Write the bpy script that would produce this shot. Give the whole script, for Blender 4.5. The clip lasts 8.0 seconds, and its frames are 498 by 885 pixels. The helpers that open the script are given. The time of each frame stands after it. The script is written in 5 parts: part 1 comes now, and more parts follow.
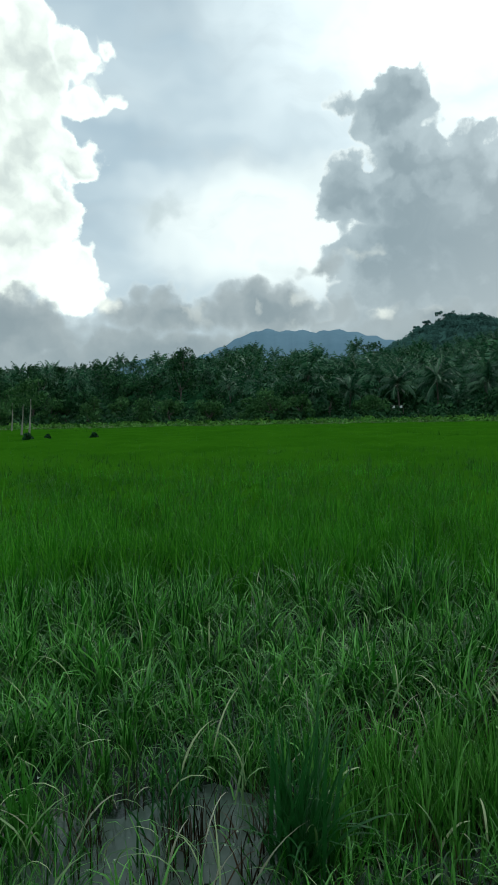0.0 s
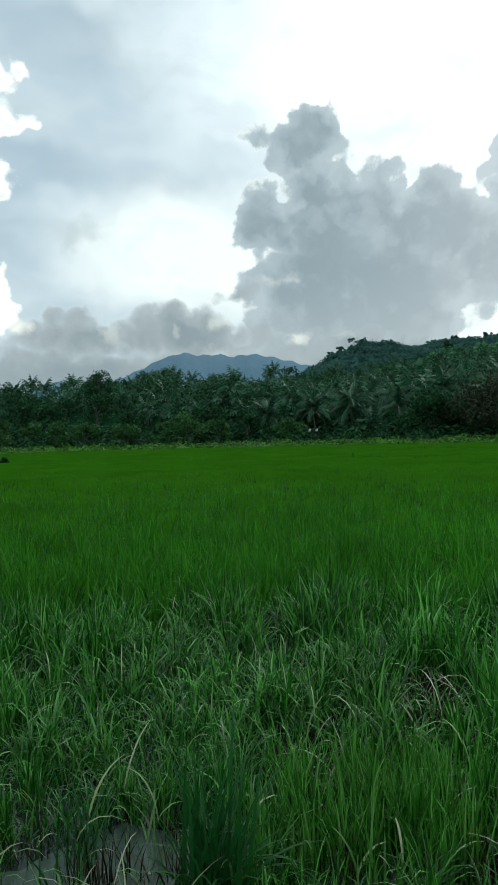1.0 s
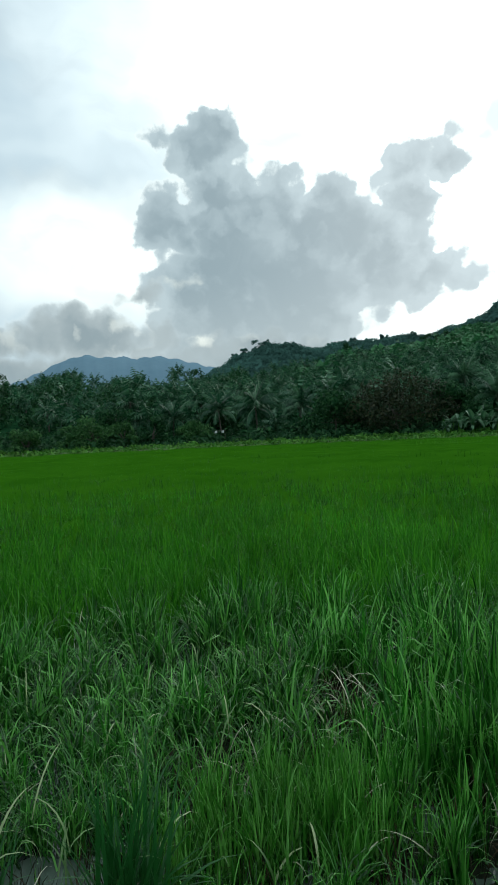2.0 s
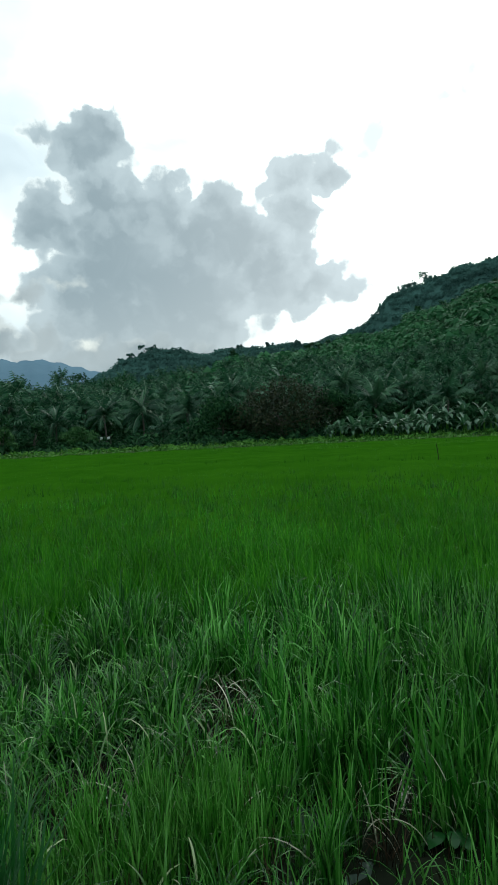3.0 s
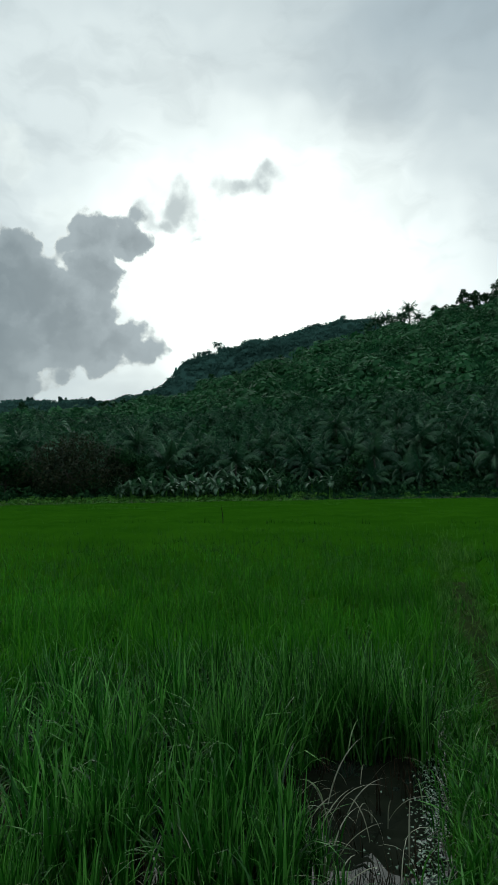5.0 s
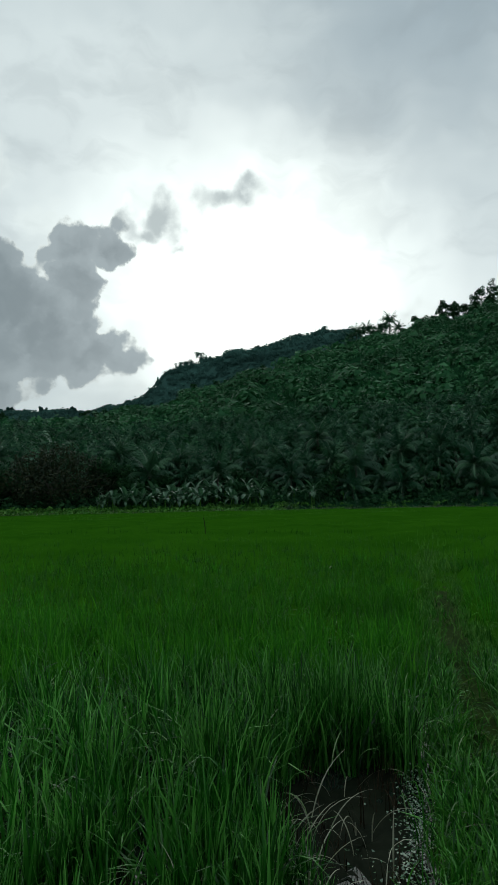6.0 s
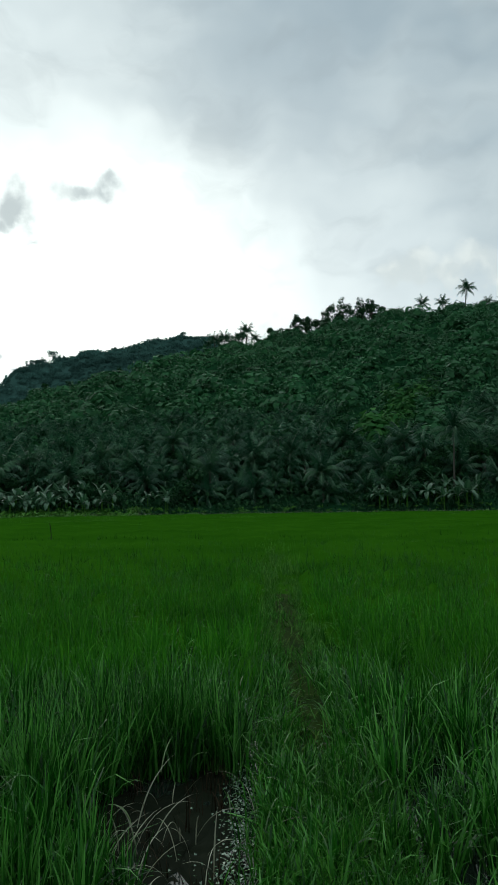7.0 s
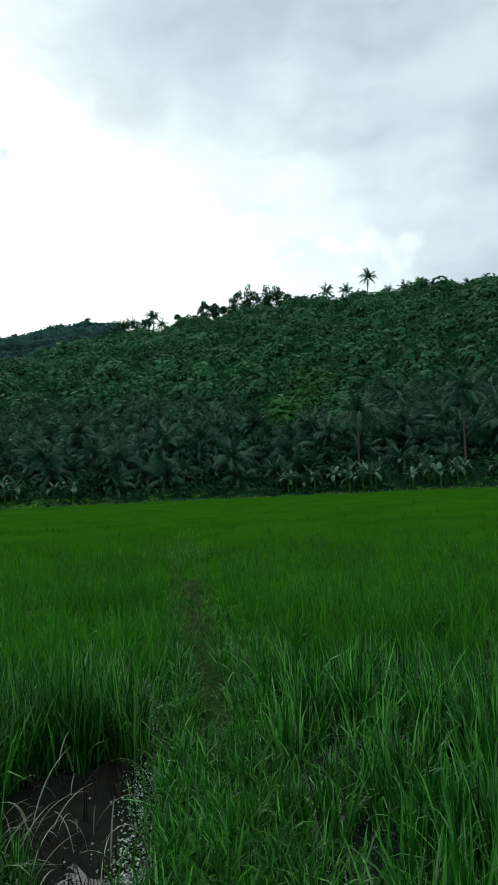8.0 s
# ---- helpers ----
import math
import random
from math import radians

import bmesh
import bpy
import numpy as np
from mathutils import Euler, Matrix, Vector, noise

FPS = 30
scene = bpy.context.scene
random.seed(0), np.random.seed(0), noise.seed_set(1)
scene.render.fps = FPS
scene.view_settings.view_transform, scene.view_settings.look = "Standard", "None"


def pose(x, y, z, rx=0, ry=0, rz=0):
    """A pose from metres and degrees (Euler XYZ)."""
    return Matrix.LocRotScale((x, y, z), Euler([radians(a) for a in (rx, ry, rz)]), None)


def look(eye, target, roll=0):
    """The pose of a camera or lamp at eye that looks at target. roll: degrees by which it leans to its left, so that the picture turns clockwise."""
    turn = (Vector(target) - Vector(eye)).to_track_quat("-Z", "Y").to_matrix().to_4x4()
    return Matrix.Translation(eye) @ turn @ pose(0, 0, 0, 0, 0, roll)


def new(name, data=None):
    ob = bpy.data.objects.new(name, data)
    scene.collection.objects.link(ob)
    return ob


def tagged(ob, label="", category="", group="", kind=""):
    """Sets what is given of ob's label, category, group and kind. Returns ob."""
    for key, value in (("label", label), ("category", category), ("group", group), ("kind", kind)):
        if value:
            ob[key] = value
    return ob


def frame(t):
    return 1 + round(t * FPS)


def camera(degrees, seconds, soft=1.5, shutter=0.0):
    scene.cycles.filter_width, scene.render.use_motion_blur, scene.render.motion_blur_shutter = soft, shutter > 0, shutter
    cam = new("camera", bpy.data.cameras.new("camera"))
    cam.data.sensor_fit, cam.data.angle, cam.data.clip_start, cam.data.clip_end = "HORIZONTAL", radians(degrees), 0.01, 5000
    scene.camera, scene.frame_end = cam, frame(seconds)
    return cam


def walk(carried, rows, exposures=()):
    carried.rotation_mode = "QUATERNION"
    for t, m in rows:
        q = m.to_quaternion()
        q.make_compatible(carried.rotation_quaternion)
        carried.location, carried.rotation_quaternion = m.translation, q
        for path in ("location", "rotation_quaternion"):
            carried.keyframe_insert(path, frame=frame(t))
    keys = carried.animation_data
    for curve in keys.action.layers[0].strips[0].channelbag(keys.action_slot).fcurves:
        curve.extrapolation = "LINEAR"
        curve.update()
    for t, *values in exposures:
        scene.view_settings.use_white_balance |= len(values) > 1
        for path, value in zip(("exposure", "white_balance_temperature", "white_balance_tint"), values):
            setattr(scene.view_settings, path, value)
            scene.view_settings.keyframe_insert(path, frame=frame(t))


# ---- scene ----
cam = camera(41.97, 8.0, soft=1.0)
# seconds, eye, pitch, roll, yaw
PATH = [
    (0.0, -0.108, 0.032, 1.54, -2.3, -1.02, 0.0),
    (0.5, -0.091, 0.078, 1.527, -1.04, -1.34, -3.38),
    (1.0, -0.08, 0.077, 1.523, -0.36, -1.32, -7.19),
    (1.2, -0.08, 0.078, 1.525, -0.64, -1.23, -8.95),
    (2.3, -0.081, 0.101, 1.569, -0.62, -3.07, -17.74),
    (2.5, -0.081, 0.102, 1.571, -1.08, -3.18, -19.35),
    (3.0, -0.038, 0.097, 1.571, -0.4, -2.73, -25.34),
    (3.5, -0.004, 0.05, 1.583, 0.16, -1.44, -33.46),
    (4.0, 0.0, 0.0, 1.6, 1.31, -0.42, -38.16),
    (4.5, 0.006, -0.038, 1.614, 3.09, -1.77, -41.26),
    (4.7, 0.006, -0.038, 1.618, 3.51, -1.43, -42.46),
    (5.8, 0.005, -0.035, 1.631, 5.68, -0.86, -44.43),
    (6.0, 0.005, -0.035, 1.631, 5.17, -1.15, -45.12),
    (6.5, 0.062, -0.062, 1.623, 5.29, -1.11, -50.64),
    (7.0, 0.068, -0.117, 1.629, 5.43, -0.88, -57.86),
    (7.5, 0.096, -0.148, 1.617, 4.75, -1.56, -62.37),
    (8.0, 0.112, -0.193, 1.608, 4.05, -2.64, -65.67),
]
EXPOSURE = [(0, 0.04), (1.0, 0.06), (2.5, 0.2), (3.0, 0.17), (3.5, -0.12), (4.0, -0.42), (4.5, -0.5), (6.0, -0.66), (6.5, -0.68), (7.0, -0.46), (7.5, -0.23), (8.0, -0.02)]
# roll in PATH follows look(): positive leans to the left, so pose() takes it negated
walk(cam, [(t, pose(x, y, z, 90 + p, -r, yaw)) for t, x, y, z, p, r, yaw in PATH],
     exposures=[(t, e, 6180, 1) for t, e in EXPOSURE])

rng = np.random.default_rng(7)
SUN_A, SUN_E = 46.0, 21.0          # bearing from +y towards +x, and elevation, in degrees


def heading(a, r=1.0):
    return np.sin(np.radians(a)) * r, np.cos(np.radians(a)) * r


# ---------------------------------------------------------------- world and sun
def build_world():
    w = bpy.data.worlds.new("sky")
    scene.world = w
    w.use_nodes = True
    nt = w.node_tree
    nt.nodes.clear()
    N = nt.nodes.new

    def put(sock, v):
        if isinstance(v, bpy.types.NodeSocket):
            nt.links.new(v, sock)
        else:
            sock.default_value = v

    def math_(op, *ins, clamp=False):
        n = N("ShaderNodeMath")
        n.operation, n.use_clamp = op, clamp
        for i, v in enumerate(ins):
            put(n.inputs[i], v)
        return n.outputs[0]

    def vec(op, *ins):
        n = N("ShaderNodeVectorMath")
        n.operation = op
        for i, v in enumerate(ins):
            put(n.inputs[i], v)
        return n.outputs["Value"] if op in ("LENGTH", "DISTANCE", "DOT_PRODUCT") else n.outputs[0]

    def smooth(v, lo, hi):
        n = N("ShaderNodeMapRange")
        n.interpolation_type = "SMOOTHSTEP"
        put(n.inputs["Value"], v)
        n.inputs["From Min"].default_value, n.inputs["From Max"].default_value = lo, hi
        return n.outputs["Result"]

    def mix(f, a, b):
        n = N("ShaderNodeMix")
        n.data_type = "RGBA"
        put(n.inputs[0], f)
        put(n.inputs[6], a)
        put(n.inputs[7], b)
        return n.outputs[2]

    def tex(p, scale, detail=6.0, rough=0.55, colour=False):
        n = N("ShaderNodeTexNoise")
        put(n.inputs["Vector"], p)
        n.inputs["Scale"].default_value, n.inputs["Detail"].default_value, n.inputs["Roughness"].default_value = scale, detail, rough
        return n.outputs["Color" if colour else "Fac"]

    tc = N("ShaderNodeTexCoord")
    sep = N("ShaderNodeSeparateXYZ")
    nt.links.new(tc.outputs["Generated"], sep.inputs[0])
    az = math_("MULTIPLY", math_("ARCTAN2", sep.outputs[0], sep.outputs[1]), 57.29578)
    el = math_("MULTIPLY", math_("ARCSINE", math_("MINIMUM", math_("MAXIMUM", sep.outputs[2], -1.0), 1.0)), 57.29578)
    com = N("ShaderNodeCombineXYZ")
    nt.links.new(az, com.inputs[0])
    nt.links.new(el, com.inputs[1])
    P = com.outputs[0]
    # billowing edges: a coarse and a fine displacement of the outline
    coarse = vec("MULTIPLY", vec("SUBTRACT", tex(P, 0.22, 2.0, 0.5, True), (0.5, 0.5, 0.5)), (4.0, 4.0, 0.0))
    fine = vec("MULTIPLY", vec("SUBTRACT", tex(P, 0.55, 6.0, 0.54, True), (0.5, 0.5, 0.5)), (2.6, 2.6, 0.0))
    Q = vec("ADD", vec("ADD", P, coarse), fine)

    def heads_(scale):
        """Round cauliflower heads: high in the middle of each cell, low in the creases."""
        n = N("ShaderNodeTexVoronoi")
        n.feature = "SMOOTH_F1"
        put(n.inputs["Vector"], vec("ADD", P, vec("MULTIPLY", fine, (0.5, 0.5, 0.0))))
        n.inputs["Scale"].default_value, n.inputs["Smoothness"].default_value = scale, 0.25
        return math_("SUBTRACT", 0.45, n.outputs["Distance"])

    knob = math_("ADD", math_("MULTIPLY", heads_(0.36), 0.34), math_("MULTIPLY", heads_(0.95), 0.15))

    def mass(lobes):
        """Depth inside a cloud made of overlapping lobes: bearing, elevation, half width, half height."""
        out = None
        for a, e, ra, re in lobes:
            d = vec("LENGTH", vec("DIVIDE", vec("SUBTRACT", Q, (a, e, 0.0)), (ra, re, 1.0)))
            d = math_("MULTIPLY", math_("SUBTRACT", 1.0, d), min(ra, re) / 4.0)
            if out is None:
                out = d
            else:
                n = N("ShaderNodeMath")
                n.operation = "SMOOTH_MAX"
                put(n.inputs[0], out), put(n.inputs[1], d)
                n.inputs[2].default_value = 0.12
                out = n.outputs[0]
        return math_("ADD", out, knob)

    # high veil, thin and streaky, glowing round the hidden sun
    st = vec("MULTIPLY", vec("ADD", P, vec("MULTIPLY", coarse, (0.8, 0.8, 0))), (0.040, 0.10, 0.0))
    streak = tex(st, 1.0, 3.5, 0.5)
    veil = mix(smooth(streak, 0.30, 0.68), (0.47, 0.575, 0.665, 1), (0.86, 0.93, 0.97, 1))
    wavy = vec("ADD", P, vec("MULTIPLY", coarse, (1.6, 1.2, 0)))

    def around(a, e, ra, re, inner, outer):
        d = vec("LENGTH", vec("DIVIDE", vec("SUBTRACT", wavy, (a, e, 0.0)), (ra, re, 1.0)))
        return math_("SUBTRACT", 1.0, smooth(d, inner, outer))

    lift = math_("MULTIPLY", smooth(streak, 0.25, 0.6), 0.35)
    veil = mix(math_("ADD", math_("MULTIPLY", around(26, 31, 28, 14, 0.25, 1.3), 0.80), math_("MULTIPLY", lift, around(26, 30, 26, 13, 0.2, 1.3))), veil, (1.28, 1.33, 1.34, 1))
    veil = mix(math_("MULTIPLY", around(3, 16.0, 13, 6, 0.35, 1.25), 0.95), veil, (1.15, 1.17, 1.14, 1))
    veil = mix(math_("MULTIPLY", around(SUN_A + 5, SUN_E - 3, 31, 23, 0.3, 1.4), 0.92), veil, mix(smooth(streak, 0.32, 0.62), (1.02, 1.08, 1.12, 1), (1.35, 1.39, 1.40, 1)))
    veil = mix(math_("MULTIPLY", around(57, 13, 19, 12, 0.2, 1.5), 0.9), veil, (1.5, 1.53, 1.53, 1))
    veil = mix(around(SUN_A - 2, SUN_E - 2, 12, 8, 0.1, 1.9), veil, (2.6, 2.6, 2.5, 1))
    alto = smooth(tex(vec("MULTIPLY", wavy, (0.10, 0.22, 0.0)), 1.0, 5.0, 0.55), 0.46, 0.66)
    veil = mix(math_("MULTIPLY", alto, 0.22), veil, (0.55, 0.60, 0.64, 1))
    # zenith above the view brightened, added to lift the light on the rice
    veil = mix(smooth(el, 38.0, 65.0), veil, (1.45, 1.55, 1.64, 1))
    sky = N("ShaderNodeTexSky")
    sky.sky_type, sky.sun_disc = "NISHITA", False
    sky.sun_elevation, sky.sun_rotation = radians(SUN_E), radians(SUN_A)
    blue = vec("SCALE", sky.outputs[0])
    blue.node.inputs["Scale"].default_value = 0.06
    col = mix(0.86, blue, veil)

    # white sunlit tower, shaded in its folds and towards its flat base
    folds = math_("ADD", tex(vec("ADD", P, fine), 0.30, 3.5, 0.5), math_("MULTIPLY", knob, -0.35))
    white = mass([(-22, 25, 7.5, 8.5), (-14.4, 27.6, 2.4, 2.0), (-11.2, 28.0, 1.5, 0.9), (-13.6, 24.6, 2.6, 1.6), (-11.2, 24.8, 1.4, 0.9), (-14.8, 20.4, 2.6, 2.0), (-18, 16.5, 4.0, 4.4), (-15.2, 11.5, 3.2, 3.0), (-26, 13, 9, 8)])
    shade_ = math_("ADD", tex(vec("ADD", P, fine), 0.16, 4.0, 0.5), math_("MULTIPLY", knob, 0.45))
    wcol = mix(smooth(shade_, 0.32, 0.60), (0.66, 0.70, 0.68, 1), (1.10, 1.12, 1.04, 1))
    wcol = mix(smooth(white, 0.05, 0.30), (1.12, 1.14, 1.08, 1), wcol)
    col = mix(smooth(white, -0.02, 0.10), col, wcol)

    # sunlit heads behind the grey cloud
    lit = mass([(18.5, 28.5, 3.2, 2.6), (22.3, 28.2, 2.6, 2.0), (24.2, 26.0, 2.2, 1.8), (27.5, 23.5, 2.6, 2.0)])
    col = mix(math_("MULTIPLY", smooth(lit, -0.05, 0.40), 0.5), col, mix(smooth(math_("ADD", lit, math_("SUBTRACT", folds, 0.5)), 0.12, 0.5), (1.40, 1.42, 1.38, 1), (1.16, 1.19, 1.18, 1)))

    # grey shadowed cumulus with bright rims, and its ragged base running left
    grey = mass([(13, 24.2, 4.0, 3.2), (9.0, 25.2, 2.4, 1.2), (9.6, 18.6, 3.8, 3.2), (14, 20.5, 3.6, 3.4), (16, 18, 7.2, 4.8), (19.3, 20.6, 2.4, 2.2), (22.6, 20, 2.2, 2.1), (23, 16.6, 6.0, 4.8),
                 (17, 12.5, 11, 6.5), (27, 14.2, 5.4, 3.6), (31.6, 12.6, 4.2, 2.2), (29.8, 21.8, 2.8, 2.5), (33.4, 22.0, 2.4, 1.9), (30.2, 18.4, 2.7, 3.4), (14, 6, 10, 5)])
    billow = math_("ADD", grey, math_("MULTIPLY", math_("SUBTRACT", folds, 0.5), 1.3))
    sunny = smooth(az, 10.0, 34.0)
    edge_ = mix(sunny, (0.92, 0.95, 0.95, 1), (1.35, 1.35, 1.3, 1))
    body = mix(sunny, (0.50, 0.565, 0.605, 1), (0.63, 0.675, 0.71, 1))
    belly = mix(sunny, (0.30, 0.36, 0.40, 1), (0.45, 0.49, 0.52, 1))
    gcol = mix(smooth(grey, 0.0, 0.11), edge_, body)
    gcol = mix(smooth(billow, 0.05, 0.62), gcol, belly)
    broad = tex(vec("ADD", P, vec("MULTIPLY", coarse, (1.5, 1.5, 0))), 0.20, 4.0, 0.55)
    gcol = mix(math_("MULTIPLY", smooth(broad, 0.44, 0.72), 0.28), gcol, body)
    gcol = mix(math_("MULTIPLY", smooth(folds, 0.52, 0.72), 0.4), gcol, body)
    gcol = mix(math_("MULTIPLY", math_("SUBTRACT", 1.0, smooth(el, 6.0, 15.0)), 0.5), gcol, (0.52, 0.56, 0.58, 1))
    col = mix(smooth(grey, -0.02, 0.05), col, gcol)
    low = mass([(2, 9.2, 9, 3.0), (-7, 9.0, 7, 2.8), (-22, 7.8, 11, 3.6), (6.6, 12.9, 3.0, 1.7), (18, 6.5, 9, 3), (-4, 4, 24, 4.5), (-40, 7, 18, 6)])
    lcol = mix(smooth(low, -0.02, 0.16), mix(smooth(grey, -0.05, 0.12), (0.88, 0.90, 0.88, 1), (0.50, 0.54, 0.56, 1)), (0.42, 0.46, 0.48, 1))
    lcol = mix(smooth(math_("ADD", low, math_("SUBTRACT", folds, 0.5)), 0.1, 0.75), lcol, (0.29, 0.34, 0.37, 1))
    lcol = mix(math_("MULTIPLY", math_("MULTIPLY", smooth(folds, 0.56, 0.70), smooth(el, 6.0, 10.0)), 0.45), lcol, (0.85, 0.85, 0.80, 1))
    lcol = mix(math_("MULTIPLY", math_("SUBTRACT", 1.0, smooth(el, 3.0, 9.0)), 0.6), lcol, (0.36, 0.415, 0.445, 1))
    col = mix(math_("MULTIPLY", smooth(low, -0.12, 0.36), smooth(math_("ADD", low, math_("MULTIPLY", tex(P, 0.42, 4.0, 0.55), -0.5)), -0.33, -0.12)), col, lcol)
    # sunlit breaks low in the cloud bank
    breaks = mass([(-11.9, 9.8, 1.7, 1.5), (-14.5, 10.4, 2.0, 1.1), (9.6, 13.4, 2.2, 1.1), (11.3, 8.7, 1.5, 1.0), (6.0, 10.6, 1.3, 0.9)])
    col = mix(math_("MULTIPLY", smooth(breaks, 0.05, 0.42), 0.8), col, (1.12, 1.10, 1.00, 1))
    # loose puffs, thin enough for the glow to come through
    rim = mass([(44.4, 26.6, 3.0, 1.9), (35.5, 24.4, 2.0, 1.3)])
    col = mix(math_("MULTIPLY", smooth(rim, 0.0, 0.25), 0.9), col, (1.9, 1.9, 1.85, 1))
    puffs = mass([(35.8, 23.5, 3.0, 1.5), (37.8, 24.5, 3.0, 1.4), (43.6, 25.8, 3.4, 1.5), (45.4, 25.8, 2.4, 1.4), (38.7, 22.2, 1.1, 0.8), (-7.3, 17.5, 2.3, 1.6)])
    col = mix(math_("MULTIPLY", smooth(puffs, -0.05, 0.32), 0.85), col, mix(smooth(az, 0.0, 30.0), (0.60, 0.66, 0.68, 1), (0.68, 0.72, 0.74, 1)))
    heads = mass([(73.2, 19.2, 3.2, 2.4), (75.4, 18.4, 2.6, 2.0), (79.0, 19.9, 3.0, 1.8), (60, 15.5, 2.5, 1.5)])
    col = mix(math_("MULTIPLY", smooth(heads, 0.0, 0.35), 0.75), col, mix(smooth(folds, 0.42, 0.62), (1.22, 1.22, 1.18, 1), (0.98, 1.01, 1.01, 1)))

    bg = N("ShaderNodeBackground")
    nt.links.new(col, bg.inputs["Color"])
    bg.inputs["Strength"].default_value = 1.0
    nt.links.new(bg.outputs[0], N("ShaderNodeOutputWorld").inputs[0])


build_world()
sun = new("sun", bpy.data.lights.new("sun", "SUN"))
sun.data.energy, sun.data.angle, sun.data.color = 0.7, radians(60), (1.0, 0.95, 0.86)
sx, sy = heading(SUN_A)
sun.matrix_world = look((sx * 50, sy * 50, 50 * math.tan(radians(SUN_E))), (0, 0, 0))


# ---------------------------------------------------------------- materials
def material(name):
    m = bpy.data.materials.new(name)
    m.use_nodes = True
    nt = m.node_tree
    return m, nt, nt.nodes["Principled BSDF"], nt.nodes.new


def leafy(name, dark, mid, light, rough=0.45, through_=0.3, patch=0.5, spec=0.4, single=False):
    """Foliage: each leaf its own tone, broad patches of tone over the plant, some light let through."""
    m, nt, bsdf, N = material(name)
    geo = N("ShaderNodeObjectInfo") if single else N("ShaderNodeNewGeometry")
    ramp = N("ShaderNodeValToRGB")
    ramp.color_ramp.elements[0].color, ramp.color_ramp.elements[1].color = (*dark, 1), (*light, 1)
    e = ramp.color_ramp.elements.new(0.5)
    e.color = (*mid, 1)
    nt.links.new(geo.outputs["Random" if single else "Random Per Island"], ramp.inputs[0])
    tc, noi, mr = N("ShaderNodeTexCoord"), N("ShaderNodeTexNoise"), N("ShaderNodeMapRange")
    nt.links.new(tc.outputs["Object"], noi.inputs["Vector"])
    noi.inputs["Scale"].default_value, noi.inputs["Detail"].default_value = patch, 4
    nt.links.new(noi.outputs["Fac"], mr.inputs["Value"])
    mr.inputs["From Min"].default_value, mr.inputs["From Max"].default_value = 0.3, 0.7
    mr.inputs["To Min"].default_value, mr.inputs["To Max"].default_value = 0.7, 1.25
    mul = N("ShaderNodeVectorMath")
    mul.operation = "SCALE"
    nt.links.new(ramp.outputs[0], mul.inputs[0])
    nt.links.new(mr.outputs[0], mul.inputs["Scale"])
    nt.links.new(mul.outputs[0], bsdf.inputs["Base Color"])
    bsdf.inputs["Roughness"].default_value = rough
    bsdf.inputs["Specular IOR Level"].default_value = spec
    tr, mx = N("ShaderNodeBsdfTranslucent"), N("ShaderNodeMixShader")
    nt.links.new(mul.outputs[0], tr.inputs["Color"])
    mx.inputs[0].default_value = through_
    nt.links.new(bsdf.outputs[0], mx.inputs[1])
    nt.links.new(tr.outputs[0], mx.inputs[2])
    nt.links.new(mx.outputs[0], nt.nodes["Material Output"].inputs[0])
    return m


def grainy(name, a, b, scale, rough=0.9, bump=0.3, detail=8.0, stretch=(1, 1, 1), spec=0.2):
    """Earth, bark, stone: two tones mixed at two scales, with relief."""
    m, nt, bsdf, N = material(name)
    tc, mp, n1, n2 = N("ShaderNodeTexCoord"), N("ShaderNodeMapping"), N("ShaderNodeTexNoise"), N("ShaderNodeTexNoise")
    nt.links.new(tc.outputs["Object"], mp.inputs[0])
    mp.inputs["Scale"].default_value = stretch
    for n, s in ((n1, scale), (n2, scale * 9)):
        nt.links.new(mp.outputs[0], n.inputs["Vector"])
        n.inputs["Scale"].default_value, n.inputs["Detail"].default_value = s, detail
    add = N("ShaderNodeMath")
    add.operation = "MULTIPLY_ADD"
    nt.links.new(n2.outputs["Fac"], add.inputs[0])
    add.inputs[1].default_value = 0.5
    nt.links.new(n1.outputs["Fac"], add.inputs[2])
    ramp = N("ShaderNodeValToRGB")
    ramp.color_ramp.elements[0].position, ramp.color_ramp.elements[1].position = 0.5, 1.0
    ramp.color_ramp.elements[0].color, ramp.color_ramp.elements[1].color = (*a, 1), (*b, 1)
    nt.links.new(add.outputs[0], ramp.inputs[0])
    nt.links.new(ramp.outputs[0], bsdf.inputs["Base Color"])
    bsdf.inputs["Roughness"].default_value = rough
    bsdf.inputs["Specular IOR Level"].default_value = spec
    bp = N("ShaderNodeBump")
    bp.inputs["Strength"].default_value = bump
    nt.links.new(add.outputs[0], bp.inputs["Height"])
    nt.links.new(bp.outputs[0], bsdf.inputs["Normal"])
    return m


RICE = leafy("rice_leaf", (0.004, 0.036, 0.002), (0.023, 0.143, 0.009), (0.150, 0.410, 0.075), 0.28, 0.40, 0.8, 0.42)
YOUNG = leafy("young_tuft_leaf", (0.022, 0.115, 0.009), (0.046, 0.185, 0.016), (0.140, 0.360, 0.070), 0.32, 0.4, 1.0, 0.4)
# pale tone of fading blades, also used as painted sky glints
FADING_GLINT = leafy("fading_glint_leaf", (0.070, 0.150, 0.040), (0.140, 0.240, 0.080), (0.330, 0.400, 0.200), 0.35, 0.3, 1.0, 0.4)
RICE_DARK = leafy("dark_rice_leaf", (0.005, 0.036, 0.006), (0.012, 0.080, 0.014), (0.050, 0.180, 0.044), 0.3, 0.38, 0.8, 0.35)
RICE_MID = leafy("rice_field_leaf", (0.024, 0.130, 0.007), (0.037, 0.180, 0.010), (0.080, 0.285, 0.018), 0.42, 0.45, 0.4, 0.12)
